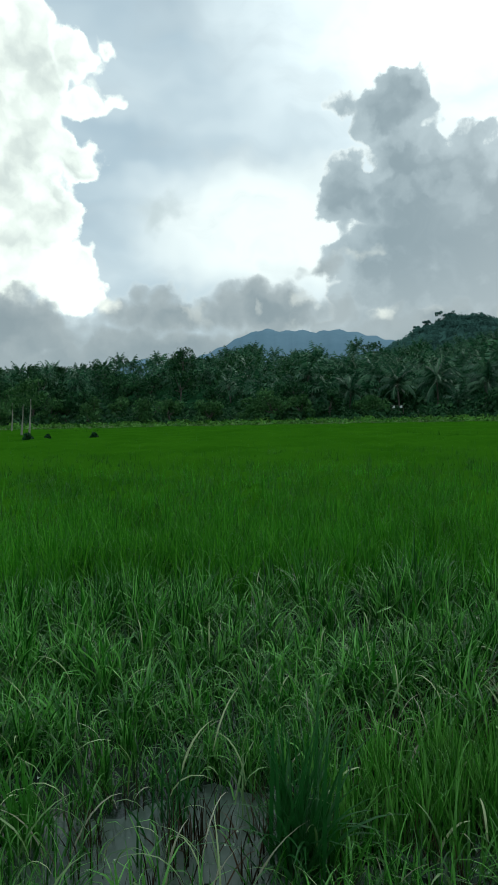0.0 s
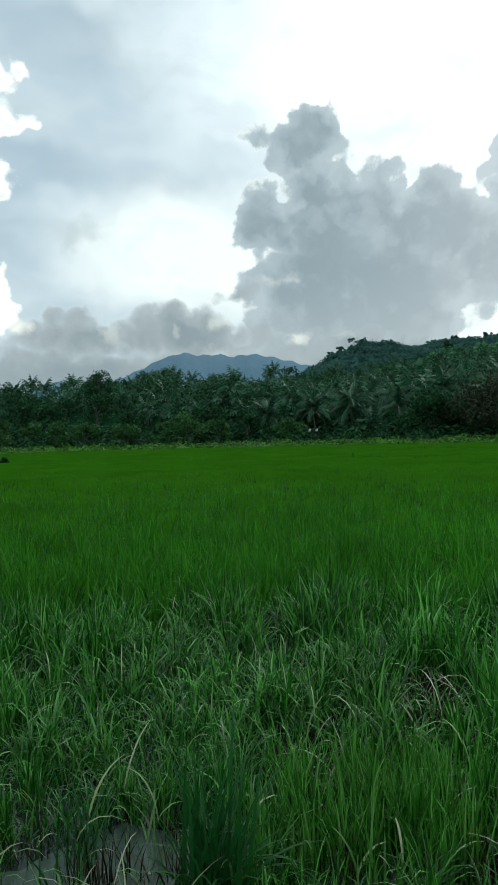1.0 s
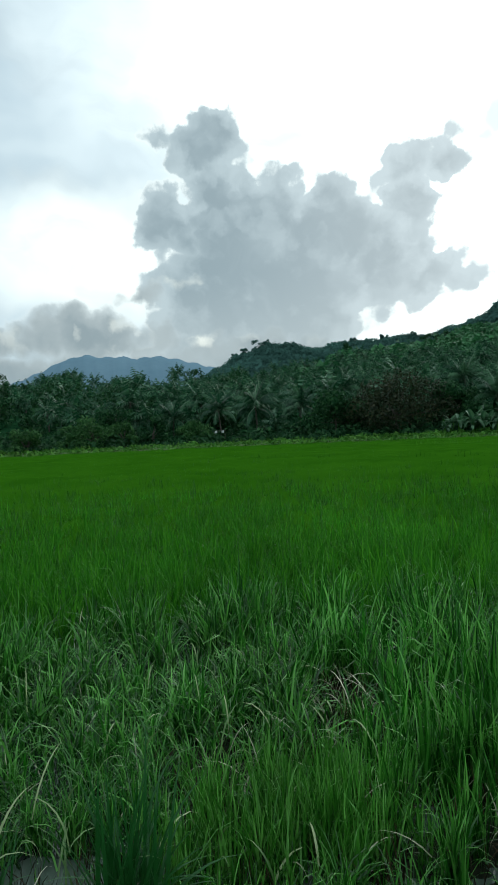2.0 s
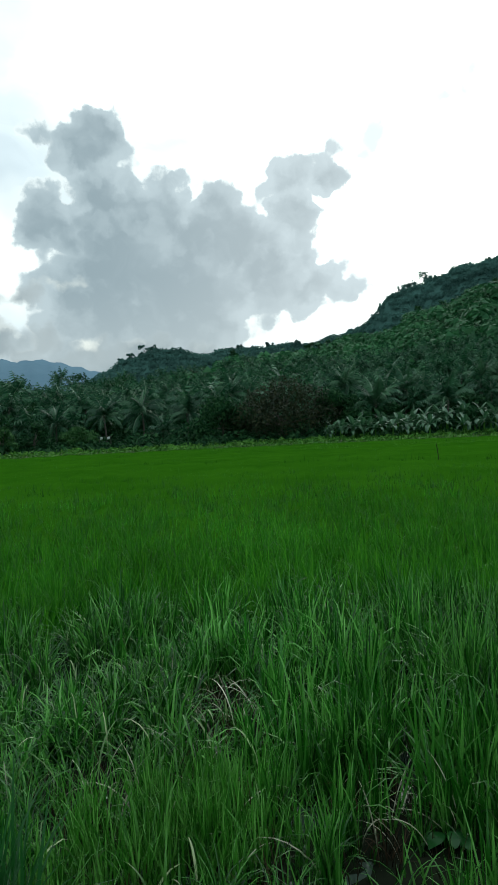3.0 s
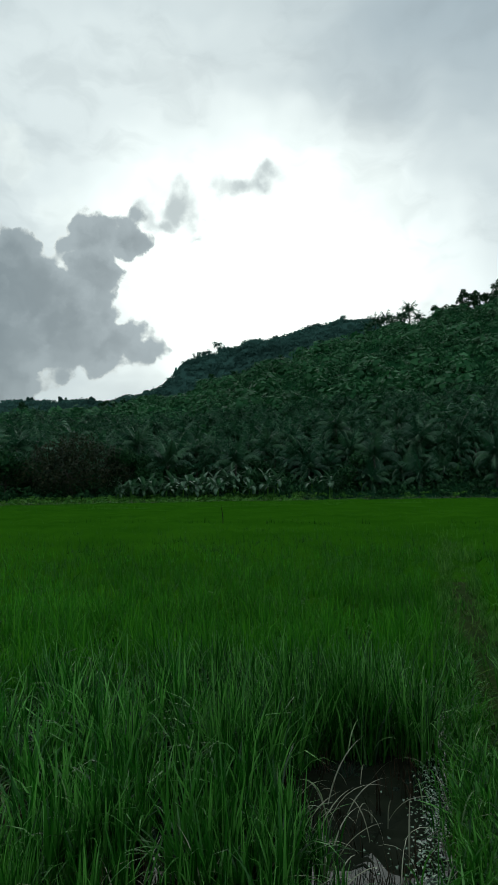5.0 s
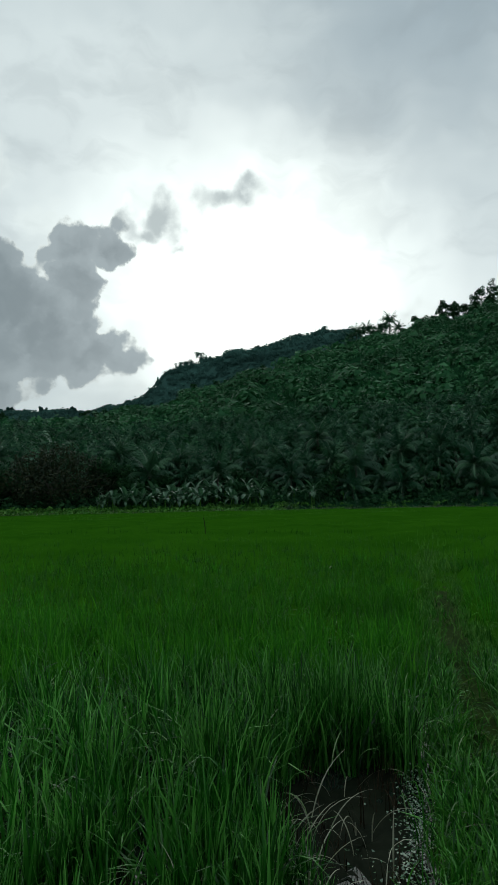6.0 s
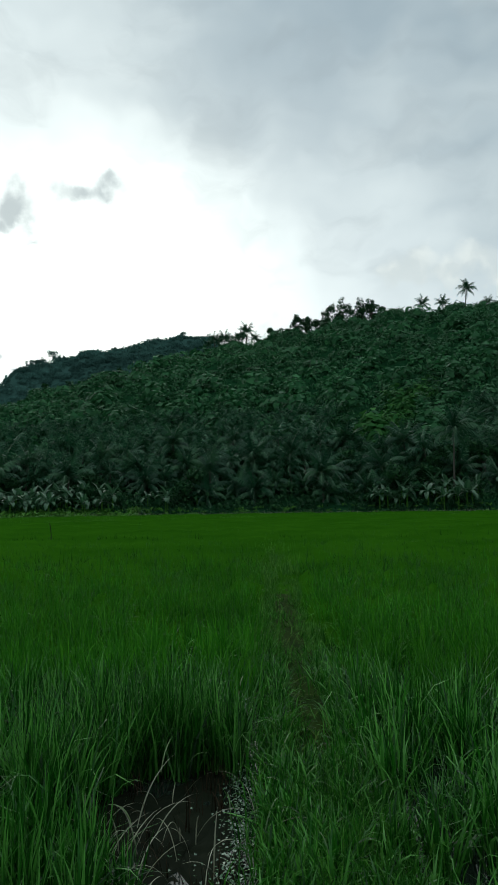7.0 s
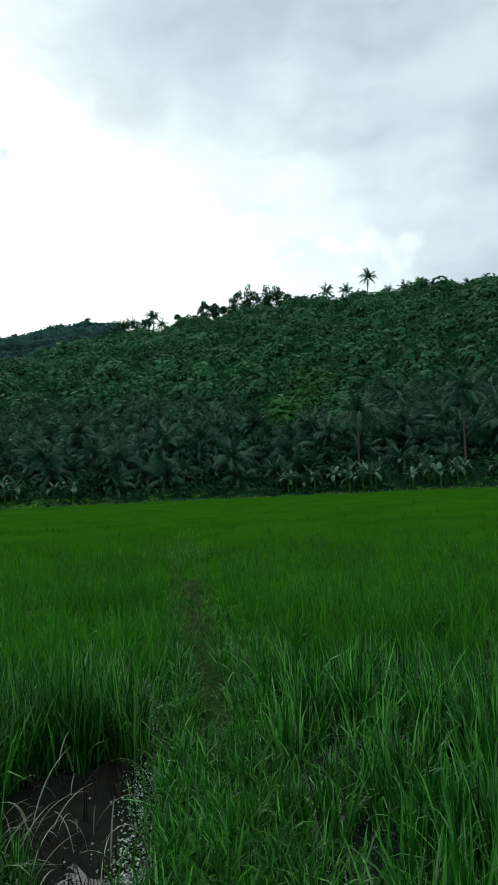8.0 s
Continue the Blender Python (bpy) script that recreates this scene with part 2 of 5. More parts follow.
RICE_FAR = leafy("rice_canopy", (0.019, 0.090, 0.008), (0.027, 0.112, 0.009), (0.048, 0.160, 0.018), 0.5, 0.4, 0.12, 0.2)
# deeper green puts the shade below the far leaf tips into the colour
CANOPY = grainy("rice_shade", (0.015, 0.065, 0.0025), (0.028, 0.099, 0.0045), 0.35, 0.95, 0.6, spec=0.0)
DIKE_DARK = leafy("dike_weed", (0.012, 0.062, 0.004), (0.020, 0.085, 0.006), (0.034, 0.115, 0.009), 0.8, 0.2, 0.4, 0.05)
WEED = leafy("dike_grass", (0.010, 0.066, 0.005), (0.030, 0.150, 0.010), (0.100, 0.280, 0.040), 0.55, 0.38, 1.5, 0.08)
STUBBLE = leafy("rotting_stem", (0.010, 0.009, 0.004), (0.024, 0.018, 0.009), (0.060, 0.042, 0.024), 0.7, 0.1, 1.0, 0.1)
# midribs coloured paler to stand in for sky glints along the fronds
MIDRIB_GLINT = leafy("palm_midrib_glint", (0.050, 0.105, 0.052), (0.080, 0.145, 0.076), (0.150, 0.215, 0.130), 0.45, 0.1, 0.3, 0.3)
STRAW = leafy("dry_blade", (0.14, 0.15, 0.09), (0.25, 0.26, 0.17), (0.46, 0.46, 0.34), 0.45, 0.2, 1.0)
PALM = leafy("palm_leaf", (0.011, 0.052, 0.022), (0.021, 0.084, 0.036), (0.054, 0.146, 0.066), 0.44, 0.28, 0.3, 0.16)
# lighter copy of PALM: sky sheen painted on every third frond
LIT_PALM = leafy("lit_palm_leaf", (0.014, 0.070, 0.034), (0.036, 0.120, 0.058), (0.110, 0.220, 0.120), 0.36, 0.25, 0.3, 0.35)
PALM_ONE = leafy("palm_frond_leaf", (0.012, 0.052, 0.024), (0.022, 0.084, 0.038), (0.066, 0.160, 0.074), 0.40, 0.26, 0.3, 0.20, single=True)
SCRUB = leafy("hill_scrub_leaf", (0.020, 0.092, 0.031), (0.027, 0.116, 0.039), (0.048, 0.160, 0.056), 0.55, 0.28, 0.05, 0.14)
FERN = leafy("fern_leaf", (0.020, 0.092, 0.020), (0.034, 0.128, 0.027), (0.066, 0.185, 0.042), 0.7, 0.3, 0.1, 0.08)
# far hill leaves paled and blued: distance haze put into the colour
HAZE_SCRUB = leafy("far_hill_haze_leaf", (0.054, 0.122, 0.104), (0.058, 0.130, 0.110), (0.064, 0.142, 0.120), 0.9, 0.5, 0.03, 0.0)
BROAD = leafy("broad_leaf", (0.008, 0.036, 0.013), (0.014, 0.054, 0.019), (0.040, 0.112, 0.038), 0.6, 0.25, 0.4, 0.06)
LIGHT_BROAD = leafy("light_broad_leaf", (0.022, 0.076, 0.022), (0.038, 0.108, 0.032), (0.080, 0.175, 0.056), 0.6, 0.28, 0.4, 0.06)
TRODDEN = leafy("trodden_blade", (0.016, 0.052, 0.007), (0.032, 0.084, 0.012), (0.100, 0.170, 0.036), 0.7, 0.3, 1.0, 0.04)
RUSSET = leafy("russet_leaf", (0.011, 0.026, 0.011), (0.021, 0.034, 0.014), (0.044, 0.050, 0.022), 0.55, 0.2, 0.25, 0.15)
BANANA = leafy("banana_leaf", (0.014, 0.066, 0.026), (0.028, 0.094, 0.040), (0.080, 0.175, 0.084), 0.32, 0.3, 0.8, 0.45)
BUSH = leafy("bank_leaf", (0.034, 0.125, 0.014), (0.060, 0.185, 0.022), (0.120, 0.270, 0.042), 0.6, 0.3, 0.3, 0.12)
BARK = grainy("palm_bark", (0.045, 0.042, 0.034), (0.12, 0.11, 0.09), 3.0, 0.9, 0.5, stretch=(1, 1, 6))
DARK_WOOD = grainy("dark_wood", (0.010, 0.010, 0.007), (0.026, 0.024, 0.018), 5.0, 0.9, 0.4, stretch=(1, 1, 4))
CLOTH = grainy("pale_cloth", (0.40, 0.44, 0.42), (0.55, 0.58, 0.56), 6.0, 0.9, 0.2)
PALE_BARK = grainy("pale_bark", (0.17, 0.16, 0.135), (0.32, 0.31, 0.27), 3.0, 0.85, 0.3)
MUD = grainy("wet_mud", (0.005, 0.008, 0.004), (0.012, 0.016, 0.008), 2.5, 0.8, 0.5, spec=0.06)
EARTH = grainy("dike_earth", (0.010, 0.025, 0.004), (0.025, 0.046, 0.008), 5.0, 0.9, 0.6, spec=0.02)
POND = leafy("water_weed_leaf", (0.05, 0.12, 0.05), (0.09, 0.18, 0.09), (0.22, 0.32, 0.20), 0.12, 0.1, 2.0, 1.0)
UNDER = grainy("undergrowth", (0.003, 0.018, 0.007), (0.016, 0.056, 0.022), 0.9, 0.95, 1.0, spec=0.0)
# ground under them carries the same painted haze
HAZY = grainy("far_hill_haze_ground", (0.032, 0.074, 0.062), (0.040, 0.088, 0.074), 0.05, 1.0, 0.4, spec=0.0)
HAZE_BLUE = grainy("distant_forest_haze", (0.105, 0.175, 0.225), (0.130, 0.205, 0.255), 0.004, 1.0, 0.2, spec=0.0)


def water_material(name, base_tone):
    m, nt, bsdf, N = material(name)
    tc, noi, bp = N("ShaderNodeTexCoord"), N("ShaderNodeTexNoise"), N("ShaderNodeBump")
    nt.links.new(tc.outputs["Object"], noi.inputs["Vector"])
    noi.inputs["Scale"].default_value, noi.inputs["Detail"].default_value = 9.0, 3
    bp.inputs["Strength"].default_value, bp.inputs["Distance"].default_value = 0.08, 0.02
    nt.links.new(noi.outputs["Fac"], bp.inputs["Height"])
    nt.links.new(bp.outputs[0], bsdf.inputs["Normal"])
    bsdf.inputs["Base Color"].default_value = (*base_tone, 1)
    bsdf.inputs["Roughness"].default_value = 0.05
    bsdf.inputs["IOR"].default_value = 1.3
    return m


WATER = water_material("paddy_water", (0.014, 0.022, 0.016))
# lighter copy of WATER: some silt, some sky reflection put into the colour
SILTY_SKY = water_material("silty_sky_water", (0.050, 0.072, 0.056))


# ---------------------------------------------------------------- mesh helpers
def mesh_np(name, v, f, mat, smooth=True):
    """A mesh from an array of places and an array of four-cornered faces."""
    v, f = np.asarray(v, np.float32).reshape(-1, 3), np.asarray(f, np.int32)
    me = bpy.data.meshes.new(name)
    me.vertices.add(len(v))
    me.vertices.foreach_set("co", v.ravel())
    k = f.shape[1]
    me.loops.add(f.size)
    me.loops.foreach_set("vertex_index", f.ravel())
    me.polygons.add(len(f))
    me.polygons.foreach_set("loop_start", np.arange(0, f.size, k, dtype=np.int32))
    me.polygons.foreach_set("use_smooth", np.full(len(f), smooth))
    me.update(calc_edges=True)
    me.materials.append(mat)
    return me


def strips(cent, side):
    """Quad strips: cent (n, s, 3) middle lines, side (n, s, 3) half widths."""
    n, s = cent.shape[:2]
    v = np.stack([cent - side, cent + side], 2).reshape(-1, 3)
    base = (np.arange(n)[:, None] * s + np.arange(s - 1)[None]).reshape(-1) * 2
    f = np.stack([base, base + 1, base + 3, base + 2], 1)
    return v, f


def blades(base, length, phi, lean, bend, width, segs, power=1.6, tip=0.06):
    """Grass blades that rise from base and arch over towards phi."""
    n = len(base)
    s = np.linspace(0, 1, segs + 1)
    th = lean[:, None] + bend[:, None] * s[None] ** power
    step = (length / segs)[:, None]
    mid = (th[:, 1:] + th[:, :-1]) / 2
    h = np.concatenate([np.zeros((n, 1)), np.cumsum(step * np.sin(mid), 1)], 1)
    z = np.concatenate([np.zeros((n, 1)), np.cumsum(step * np.cos(mid), 1)], 1)
    cent = np.stack([base[:, :1] + h * np.sin(phi)[:, None], base[:, 1:2] + h * np.cos(phi)[:, None], base[:, 2:] + z], -1)
    prof = np.where(s < 0.35, 0.65 + s, 1.0 - (1 - tip) * np.clip((s - 0.35) / 0.65, 0, 1) ** 1.7)
    tw = phi + rng.uniform(-0.9, 0.9, n)
    w = (width / 2)[:, None] * prof[None]
    side = np.stack([np.cos(tw)[:, None] * w, -np.sin(tw)[:, None] * w, 0.25 * w * rng.uniform(-1, 1, n)[:, None]], -1)
    return strips(cent, side)


def joined(parts):
    vs, fs, o = [], [], 0
    for v, f in parts:
        vs.append(v)
        fs.append(f + o)
        o += len(v)
    return np.concatenate(vs), np.concatenate(fs)


def scattered(template, at, yaw, scale, tilt=None):
    """Copies of a template (v, f) at many places in one array."""
    v, f = template
    c, s = np.cos(yaw)[:, None], np.sin(yaw)[:, None]
    x = (v[None, :, 0] * c - v[None, :, 1] * s) * scale[:, None]
    y = (v[None, :, 0] * s + v[None, :, 1] * c) * scale[:, None]
    z = v[None, :, 2] * scale[:, None] * np.ones_like(c)
    out = np.stack([x, y, z], -1) + at[:, None]
    return out.reshape(-1, 3), (f[None] + np.arange(len(at))[:, None, None] * len(v)).reshape(-1, f.shape[1])


def scales(u, p, ll, lw, loose):
    """Leaves lying roughly over a surface with normals u, hanging a little downwards."""
    n = u + rng.normal(0, loose, u.shape)
    n /= np.linalg.norm(n, axis=1, keepdims=True)
    d = rng.normal(0, 1, u.shape) - np.array([0, 0, 0.6])
    d -= n * (d * n).sum(1, keepdims=True)
    d /= np.linalg.norm(d, axis=1, keepdims=True)
    w = np.cross(n, d)
    return strips(np.stack([p - d * ll * 0.5, p + d * ll * 0.5], 1), np.stack([w * lw, w * lw * 0.35], 1) * ll[:, None])


def clump(leaves, size, lw, flat=0.7, inner=0.8, loose=0.4):
    """A low leafy mound of unit radius."""
    u = rng.normal(0, 1, (leaves, 3))
    u[:, 2] = np.abs(u[:, 2])
    u /= np.linalg.norm(u, axis=1, keepdims=True)
    lump = 1 + 0.3 * np.sin(u[:, :1] * 5 + u[:, 1:2] * 4)
    p = u * rng.uniform(inner, 1.0, (leaves, 1)) * lump * np.array([1, 1, flat])
    return scales(u, p, size * rng.uniform(0.6, 1.4, (leaves, 1)), lw, loose)


def rosette(leaves, width, droop, seg=3):
    """A shrub of unit radius: broad leaves that rise from the middle and hang over."""
    t = np.linspace(0, 1, seg + 1)
    yaw = np.arange(leaves) * 2.4 + rng.normal(0, 0.3, leaves)
    rise = rng.uniform(0.35, 1.35, leaves)
    size = rng.uniform(0.75, 1.15, leaves)
    th = rise[:, None] - droop * t[None] ** 1.2 * rng.uniform(0.8, 1.2, leaves)[:, None]
    mid = (th[:, 1:] + th[:, :-1]) / 2
    out = np.concatenate([np.zeros((leaves, 1)), np.cumsum(np.cos(mid), 1)], 1) * (size / seg)[:, None]
    up = 0.25 + np.concatenate([np.zeros((leaves, 1)), np.cumsum(np.sin(mid), 1)], 1) * (size / seg)[:, None]
    cent = np.stack([np.cos(yaw)[:, None] * out, np.sin(yaw)[:, None] * out, up], -1)
    w = width * np.interp(t, [0, 0.4, 0.75, 1], [0.35, 1.0, 0.85, 0.15])
    side = np.stack([-np.sin(yaw)[:, None] * w, np.cos(yaw)[:, None] * w, 0 * out], -1)
    return strips(cent, side)


def tube(points, radii, sides=8):
    """A tapered tube along points."""
    p, r = np.asarray(points, float), np.asarray(radii, float)
    n = len(p)
    d = np.gradient(p, axis=0)
    d /= np.linalg.norm(d, axis=1, keepdims=True)
    ref = np.where(np.abs(d[:, 2:]) > 0.9, [[1.0, 0, 0]], [[0, 0, 1.0]])
    u = np.cross(d, ref)
    u /= np.linalg.norm(u, axis=1, keepdims=True)
    w = np.cross(d, u)
    t = np.linspace(0, 2 * np.pi, sides, endpoint=False)
    v = p[:, None] + r[:, None, None] * (np.cos(t)[None, :, None] * u[:, None] + np.sin(t)[None, :, None] * w[:, None])
    i, j = np.meshgrid(np.arange(n - 1), np.arange(sides), indexing="ij")
    a, b = i * sides + j, i * sides + (j + 1) % sides
    f = np.stack([a, b, b + sides, a + sides], -1).reshape(-1, 4)
    return v.reshape(-1, 3), f


def thing(name, label, category, at=(0, 0, 0), group="", kind=""):
    return place(tagged(new(name), label, category, group, kind), at)


def place(ob, at, yaw=0.0, scale=1.0):
    ob.matrix_basis = Matrix.LocRotScale(at, Euler((0, 0, yaw)), (scale, scale, scale))
    return ob


def part(name, me, parent, label=""):
    ob = new(name, me)
    ob.parent = parent
    return tagged(ob, label)


def lone(name, me, label, category, kind="", group="", at=(0, 0, 0), yaw=0.0, scale=1.0):
    return place(tagged(new(name, me), label, category, group, kind), at, yaw, scale)


# ---------------------------------------------------------------- the lie of the land
FOOT = 86.0
NEAR_A = [-180, -110, -60, -21, -12, -2, 4, 10, 16, 20, 24, 30, 36, 42, 48, 51, 53, 55, 57, 58.8, 60, 62, 63.6, 67, 71, 75, 80, 88, 110, 150, 180]
NEAR_E = [1.5, 2.0, 2.8, 3.3, 4.0, 4.9, 5.0, 5.0, 5.2, 5.7, 7.0, 7.5, 8.5, 10.4, 12.2, 12.9, 13.5, 14.0, 14.2, 14.4, 14.6, 15.1, 15.3, 15.8, 16.3, 16.4, 16.5, 16.5, 15, 6, 1.5]
FAR_A = [-180, 8, 11, 13, 14.5, 16, 17.5, 20, 22.5, 25, 28, 31.5, 34.5, 36.2, 38.0, 41, 44, 48, 52.5, 55, 58, 65, 80, 180]
FAR_E = [0, 2, 4.5, 6.0, 6.9, 7.5, 7.9, 7.9, 7.5, 7.8, 8.0, 8.0, 8.6, 9.6, 11.3, 12.3, 13.1, 13.9, 14.7, 14.4, 12, 9, 4, 0]


def land(a, r):
    """Height of the ground by bearing and distance."""
    a, r = np.broadcast_arrays(np.asarray(a, float), np.asarray(r, float))
    r1 = np.interp(a, [-180, 0, 20, 36, 60, 90, 180], [170, 175, 210, 250, 280, 265, 170])
    z1 = np.maximum(1.6 + r1 * np.tan(np.radians(np.interp(a, NEAR_A, NEAR_E))) - 2.0, 0.5)
    t = np.clip((r - FOOT) / (r1 - FOOT), 0, 1)
    rise = 0.75 * t + 0.25 * t * t * (3 - 2 * t)
    near = z1 * rise * (1 - 0.55 * np.clip((r - r1) / 160, 0, 1))
    r2 = np.interp(a, [0, 20, 36, 60], [430, 420, 460, 460])
    z2 = 1.6 + r2 * np.tan(np.radians(np.interp(a, FAR_A, FAR_E))) - 2.2
    u = np.clip((r - (r2 - 170)) / 170, 0, 1)
    far = z2 * u * u * (3 - 2 * u) * (1 - 0.6 * np.clip((r - r2) / 300, 0, 1))
    wob = np.sin(a * 0.9 + r * 0.05) * np.sin(r * 0.043 - a * 0.31) * 1.6 * t + np.sin(a * 2.3 - r * 0.11) * 0.7 * t
    return np.maximum(near, far) + wob * np.clip(1 - (r - 500) / 300, 0, 1) - 0.06 * (r < FOOT)


def at_land(a, r, up=0.0):
    x, y = heading(a, r)
    return np.stack([x, y, land(a, r) + up], -1)


def polar(a, r, z):
    """A sheet on a grid of bearings a and distances r, with heights z (len(r), len(a))."""
    A, R_ = np.meshgrid(a, r)
    v = np.stack([np.sin(np.radians(A)) * R_, np.cos(np.radians(A)) * R_, z], -1).reshape(-1, 3)
    i, j = np.meshgrid(np.arange(len(r) - 1), np.arange(len(a) - 1), indexing="ij")
    k = i * len(a) + j
    return v, np.stack([k, k + len(a), k + len(a) + 1, k + 1], -1).reshape(-1, 4)


def build_land():
    a = np.linspace(-180, 180, 361)
    r = np.concatenate([[0.01, 2, 5, 10, 20, 40, 60, 78, 84], np.arange(86, 300, 6), np.arange(300, 640, 14), [700, 850, 1100, 1500, 2200, 3200, 4600]])
    A, R_ = np.meshgrid(a, r)
    z = land(A, R_)
    z[R_ < 84] = -0.06
    z = np.where(R_ > 800, np.minimum(z, 40) * np.clip((3000 - R_) / 2200, 0, 1), z)
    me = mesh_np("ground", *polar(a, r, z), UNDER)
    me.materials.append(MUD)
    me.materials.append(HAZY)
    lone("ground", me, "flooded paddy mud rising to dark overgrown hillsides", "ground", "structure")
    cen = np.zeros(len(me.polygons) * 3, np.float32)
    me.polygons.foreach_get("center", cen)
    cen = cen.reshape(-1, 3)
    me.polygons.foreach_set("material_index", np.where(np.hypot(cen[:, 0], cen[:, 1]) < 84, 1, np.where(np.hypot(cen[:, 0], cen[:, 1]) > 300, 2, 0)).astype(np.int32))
    # water standing between the stems
    v, f = polar(np.linspace(-180, 180, 91), np.array([0.01, 4, 8, 14, 22]), np.zeros((5, 91)))
    lone("water", mesh_np("water", v, f, WATER), "shallow muddy water reflecting the bright sky", "water", "structure")
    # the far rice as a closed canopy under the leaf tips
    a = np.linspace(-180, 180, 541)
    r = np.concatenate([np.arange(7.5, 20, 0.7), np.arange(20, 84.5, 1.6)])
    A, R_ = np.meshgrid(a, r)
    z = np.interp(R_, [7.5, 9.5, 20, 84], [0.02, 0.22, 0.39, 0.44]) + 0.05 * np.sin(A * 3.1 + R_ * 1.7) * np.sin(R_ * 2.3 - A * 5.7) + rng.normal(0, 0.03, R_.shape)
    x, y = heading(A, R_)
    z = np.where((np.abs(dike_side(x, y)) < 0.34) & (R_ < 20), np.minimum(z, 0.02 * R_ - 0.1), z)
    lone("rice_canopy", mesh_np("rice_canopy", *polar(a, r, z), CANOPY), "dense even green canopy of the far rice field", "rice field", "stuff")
    # range behind everything, its blue being air haze put into the base colour
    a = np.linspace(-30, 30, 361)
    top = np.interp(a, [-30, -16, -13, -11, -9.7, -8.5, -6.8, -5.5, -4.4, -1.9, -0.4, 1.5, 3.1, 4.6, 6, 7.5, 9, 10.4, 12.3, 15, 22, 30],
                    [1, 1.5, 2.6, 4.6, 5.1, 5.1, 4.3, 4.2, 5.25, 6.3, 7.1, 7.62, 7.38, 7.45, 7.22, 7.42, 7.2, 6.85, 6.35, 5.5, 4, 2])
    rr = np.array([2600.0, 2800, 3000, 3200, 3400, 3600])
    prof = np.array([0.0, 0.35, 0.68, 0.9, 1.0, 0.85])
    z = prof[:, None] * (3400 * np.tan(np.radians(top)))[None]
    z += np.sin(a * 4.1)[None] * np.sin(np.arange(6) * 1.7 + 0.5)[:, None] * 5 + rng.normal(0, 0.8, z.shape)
    lone("backdrop_mountains", mesh_np("backdrop_mountains", *polar(a, rr, z), HAZE_BLUE), "mountain range far behind the forest, with blue haze put into its colour", "mountains", "structure")


DIKE_DIR = (math.sin(radians(59.2)), math.cos(radians(59.2)))


def dike_side(x, y):
    """Metres to the left of the middle of the grassy dike, which runs along bearing 59 degrees."""
    return (-DIKE_DIR[1] * x + DIKE_DIR[0] * y) + 0.40 + 0.06 * np.sin((x + y) * 0.8)


build_land()


def build_dike():
    s = np.concatenate([np.arange(-12, 12, 0.25), np.arange(12, 26, 1.0)])
    w = np.linspace(-0.6, 0.6, 13)
    S, W_ = np.meshgrid(s, w, indexing="ij")
    x = S * DIKE_DIR[0] - (W_ - 0.40) * DIKE_DIR[1]
    y = S * DIKE_DIR[1] + (W_ - 0.40) * DIKE_DIR[0]
    z = -0.07 + 0.19 * np.clip(1.2 - (W_ / 0.36) ** 2, 0, 1) * np.clip((26 - S) / 6, 0.2, 1) + 0.02 * np.sin(S * 5.1 + W_ * 9) * np.sin(W_ * 13 - S * 3) + rng.normal(0, 0.008, S.shape)
    v = np.stack([x, y, z], -1).reshape(-1, 3)
    i, j = np.meshgrid(np.arange(len(s) - 1), np.arange(len(w) - 1), indexing="ij")
    k = i * len(w) + j
    f = np.stack([k, k + len(w), k + len(w) + 1, k + 1], -1).reshape(-1, 4)
    lone("dike_path", mesh_np("dike_path", v, f, EARTH), "low trodden earth dike overgrown with short grass", "path", "structure")


build_dike()


# ---------------------------------------------------------------- rice
def thin(x, y):
    """How open the stand is: 1 where water shows, 0 where rice is closed."""
    def hole(cx, cy, rx, ry, turn=0.0):
        c, s = math.cos(radians(turn)), math.sin(radians(turn))
        u, w = (x - cx) * c + (y - cy) * s, -(x - cx) * s + (y - cy) * c
        return np.clip(1.35 - np.hypot(u / rx, w / ry), 0, 0.35) / 0.35
    h = hole(2.80, 2.10, 0.50, 0.33, 33)
    for cx, cy, rx, ry, turn, k in ((-0.30, 2.22, 0.36, 0.36, 0, 0.85), (0.60, 3.05, 0.36, 0.18, 0, 0.5), (1.32, 3.4, 0.24, 0.30, -20, 0.8), (1.52, 2.1, 0.24, 0.24, 0, 0.65), (0.74, 2.48, 0.44, 0.36, 0, 0.85),
                                    (3.75, 1.0, 0.35, 0.14, 31, 0.55), (2.12, 1.48, 0.32, 0.18, 32, 0.7)):
        h = np.maximum(h, k * hole(cx, cy, rx, ry, turn))
    d, along = dike_side(x, y), x * DIKE_DIR[0] + y * DIKE_DIR[1]
    h = np.maximum(h, 1.0 * ((d > 0.31) & (d < 0.62) & (along > 2.6) & (along < 5.1)))
    return h


def spots(r0, r1, a0, a1, per_m2):
    n = int(np.radians(a1 - a0) / 2 * (r1 * r1 - r0 * r0) * per_m2)
    a, r = rng.uniform(a0, a1, n), np.sqrt(rng.uniform(r0 * r0, r1 * r1, n))
    return heading(a, r)


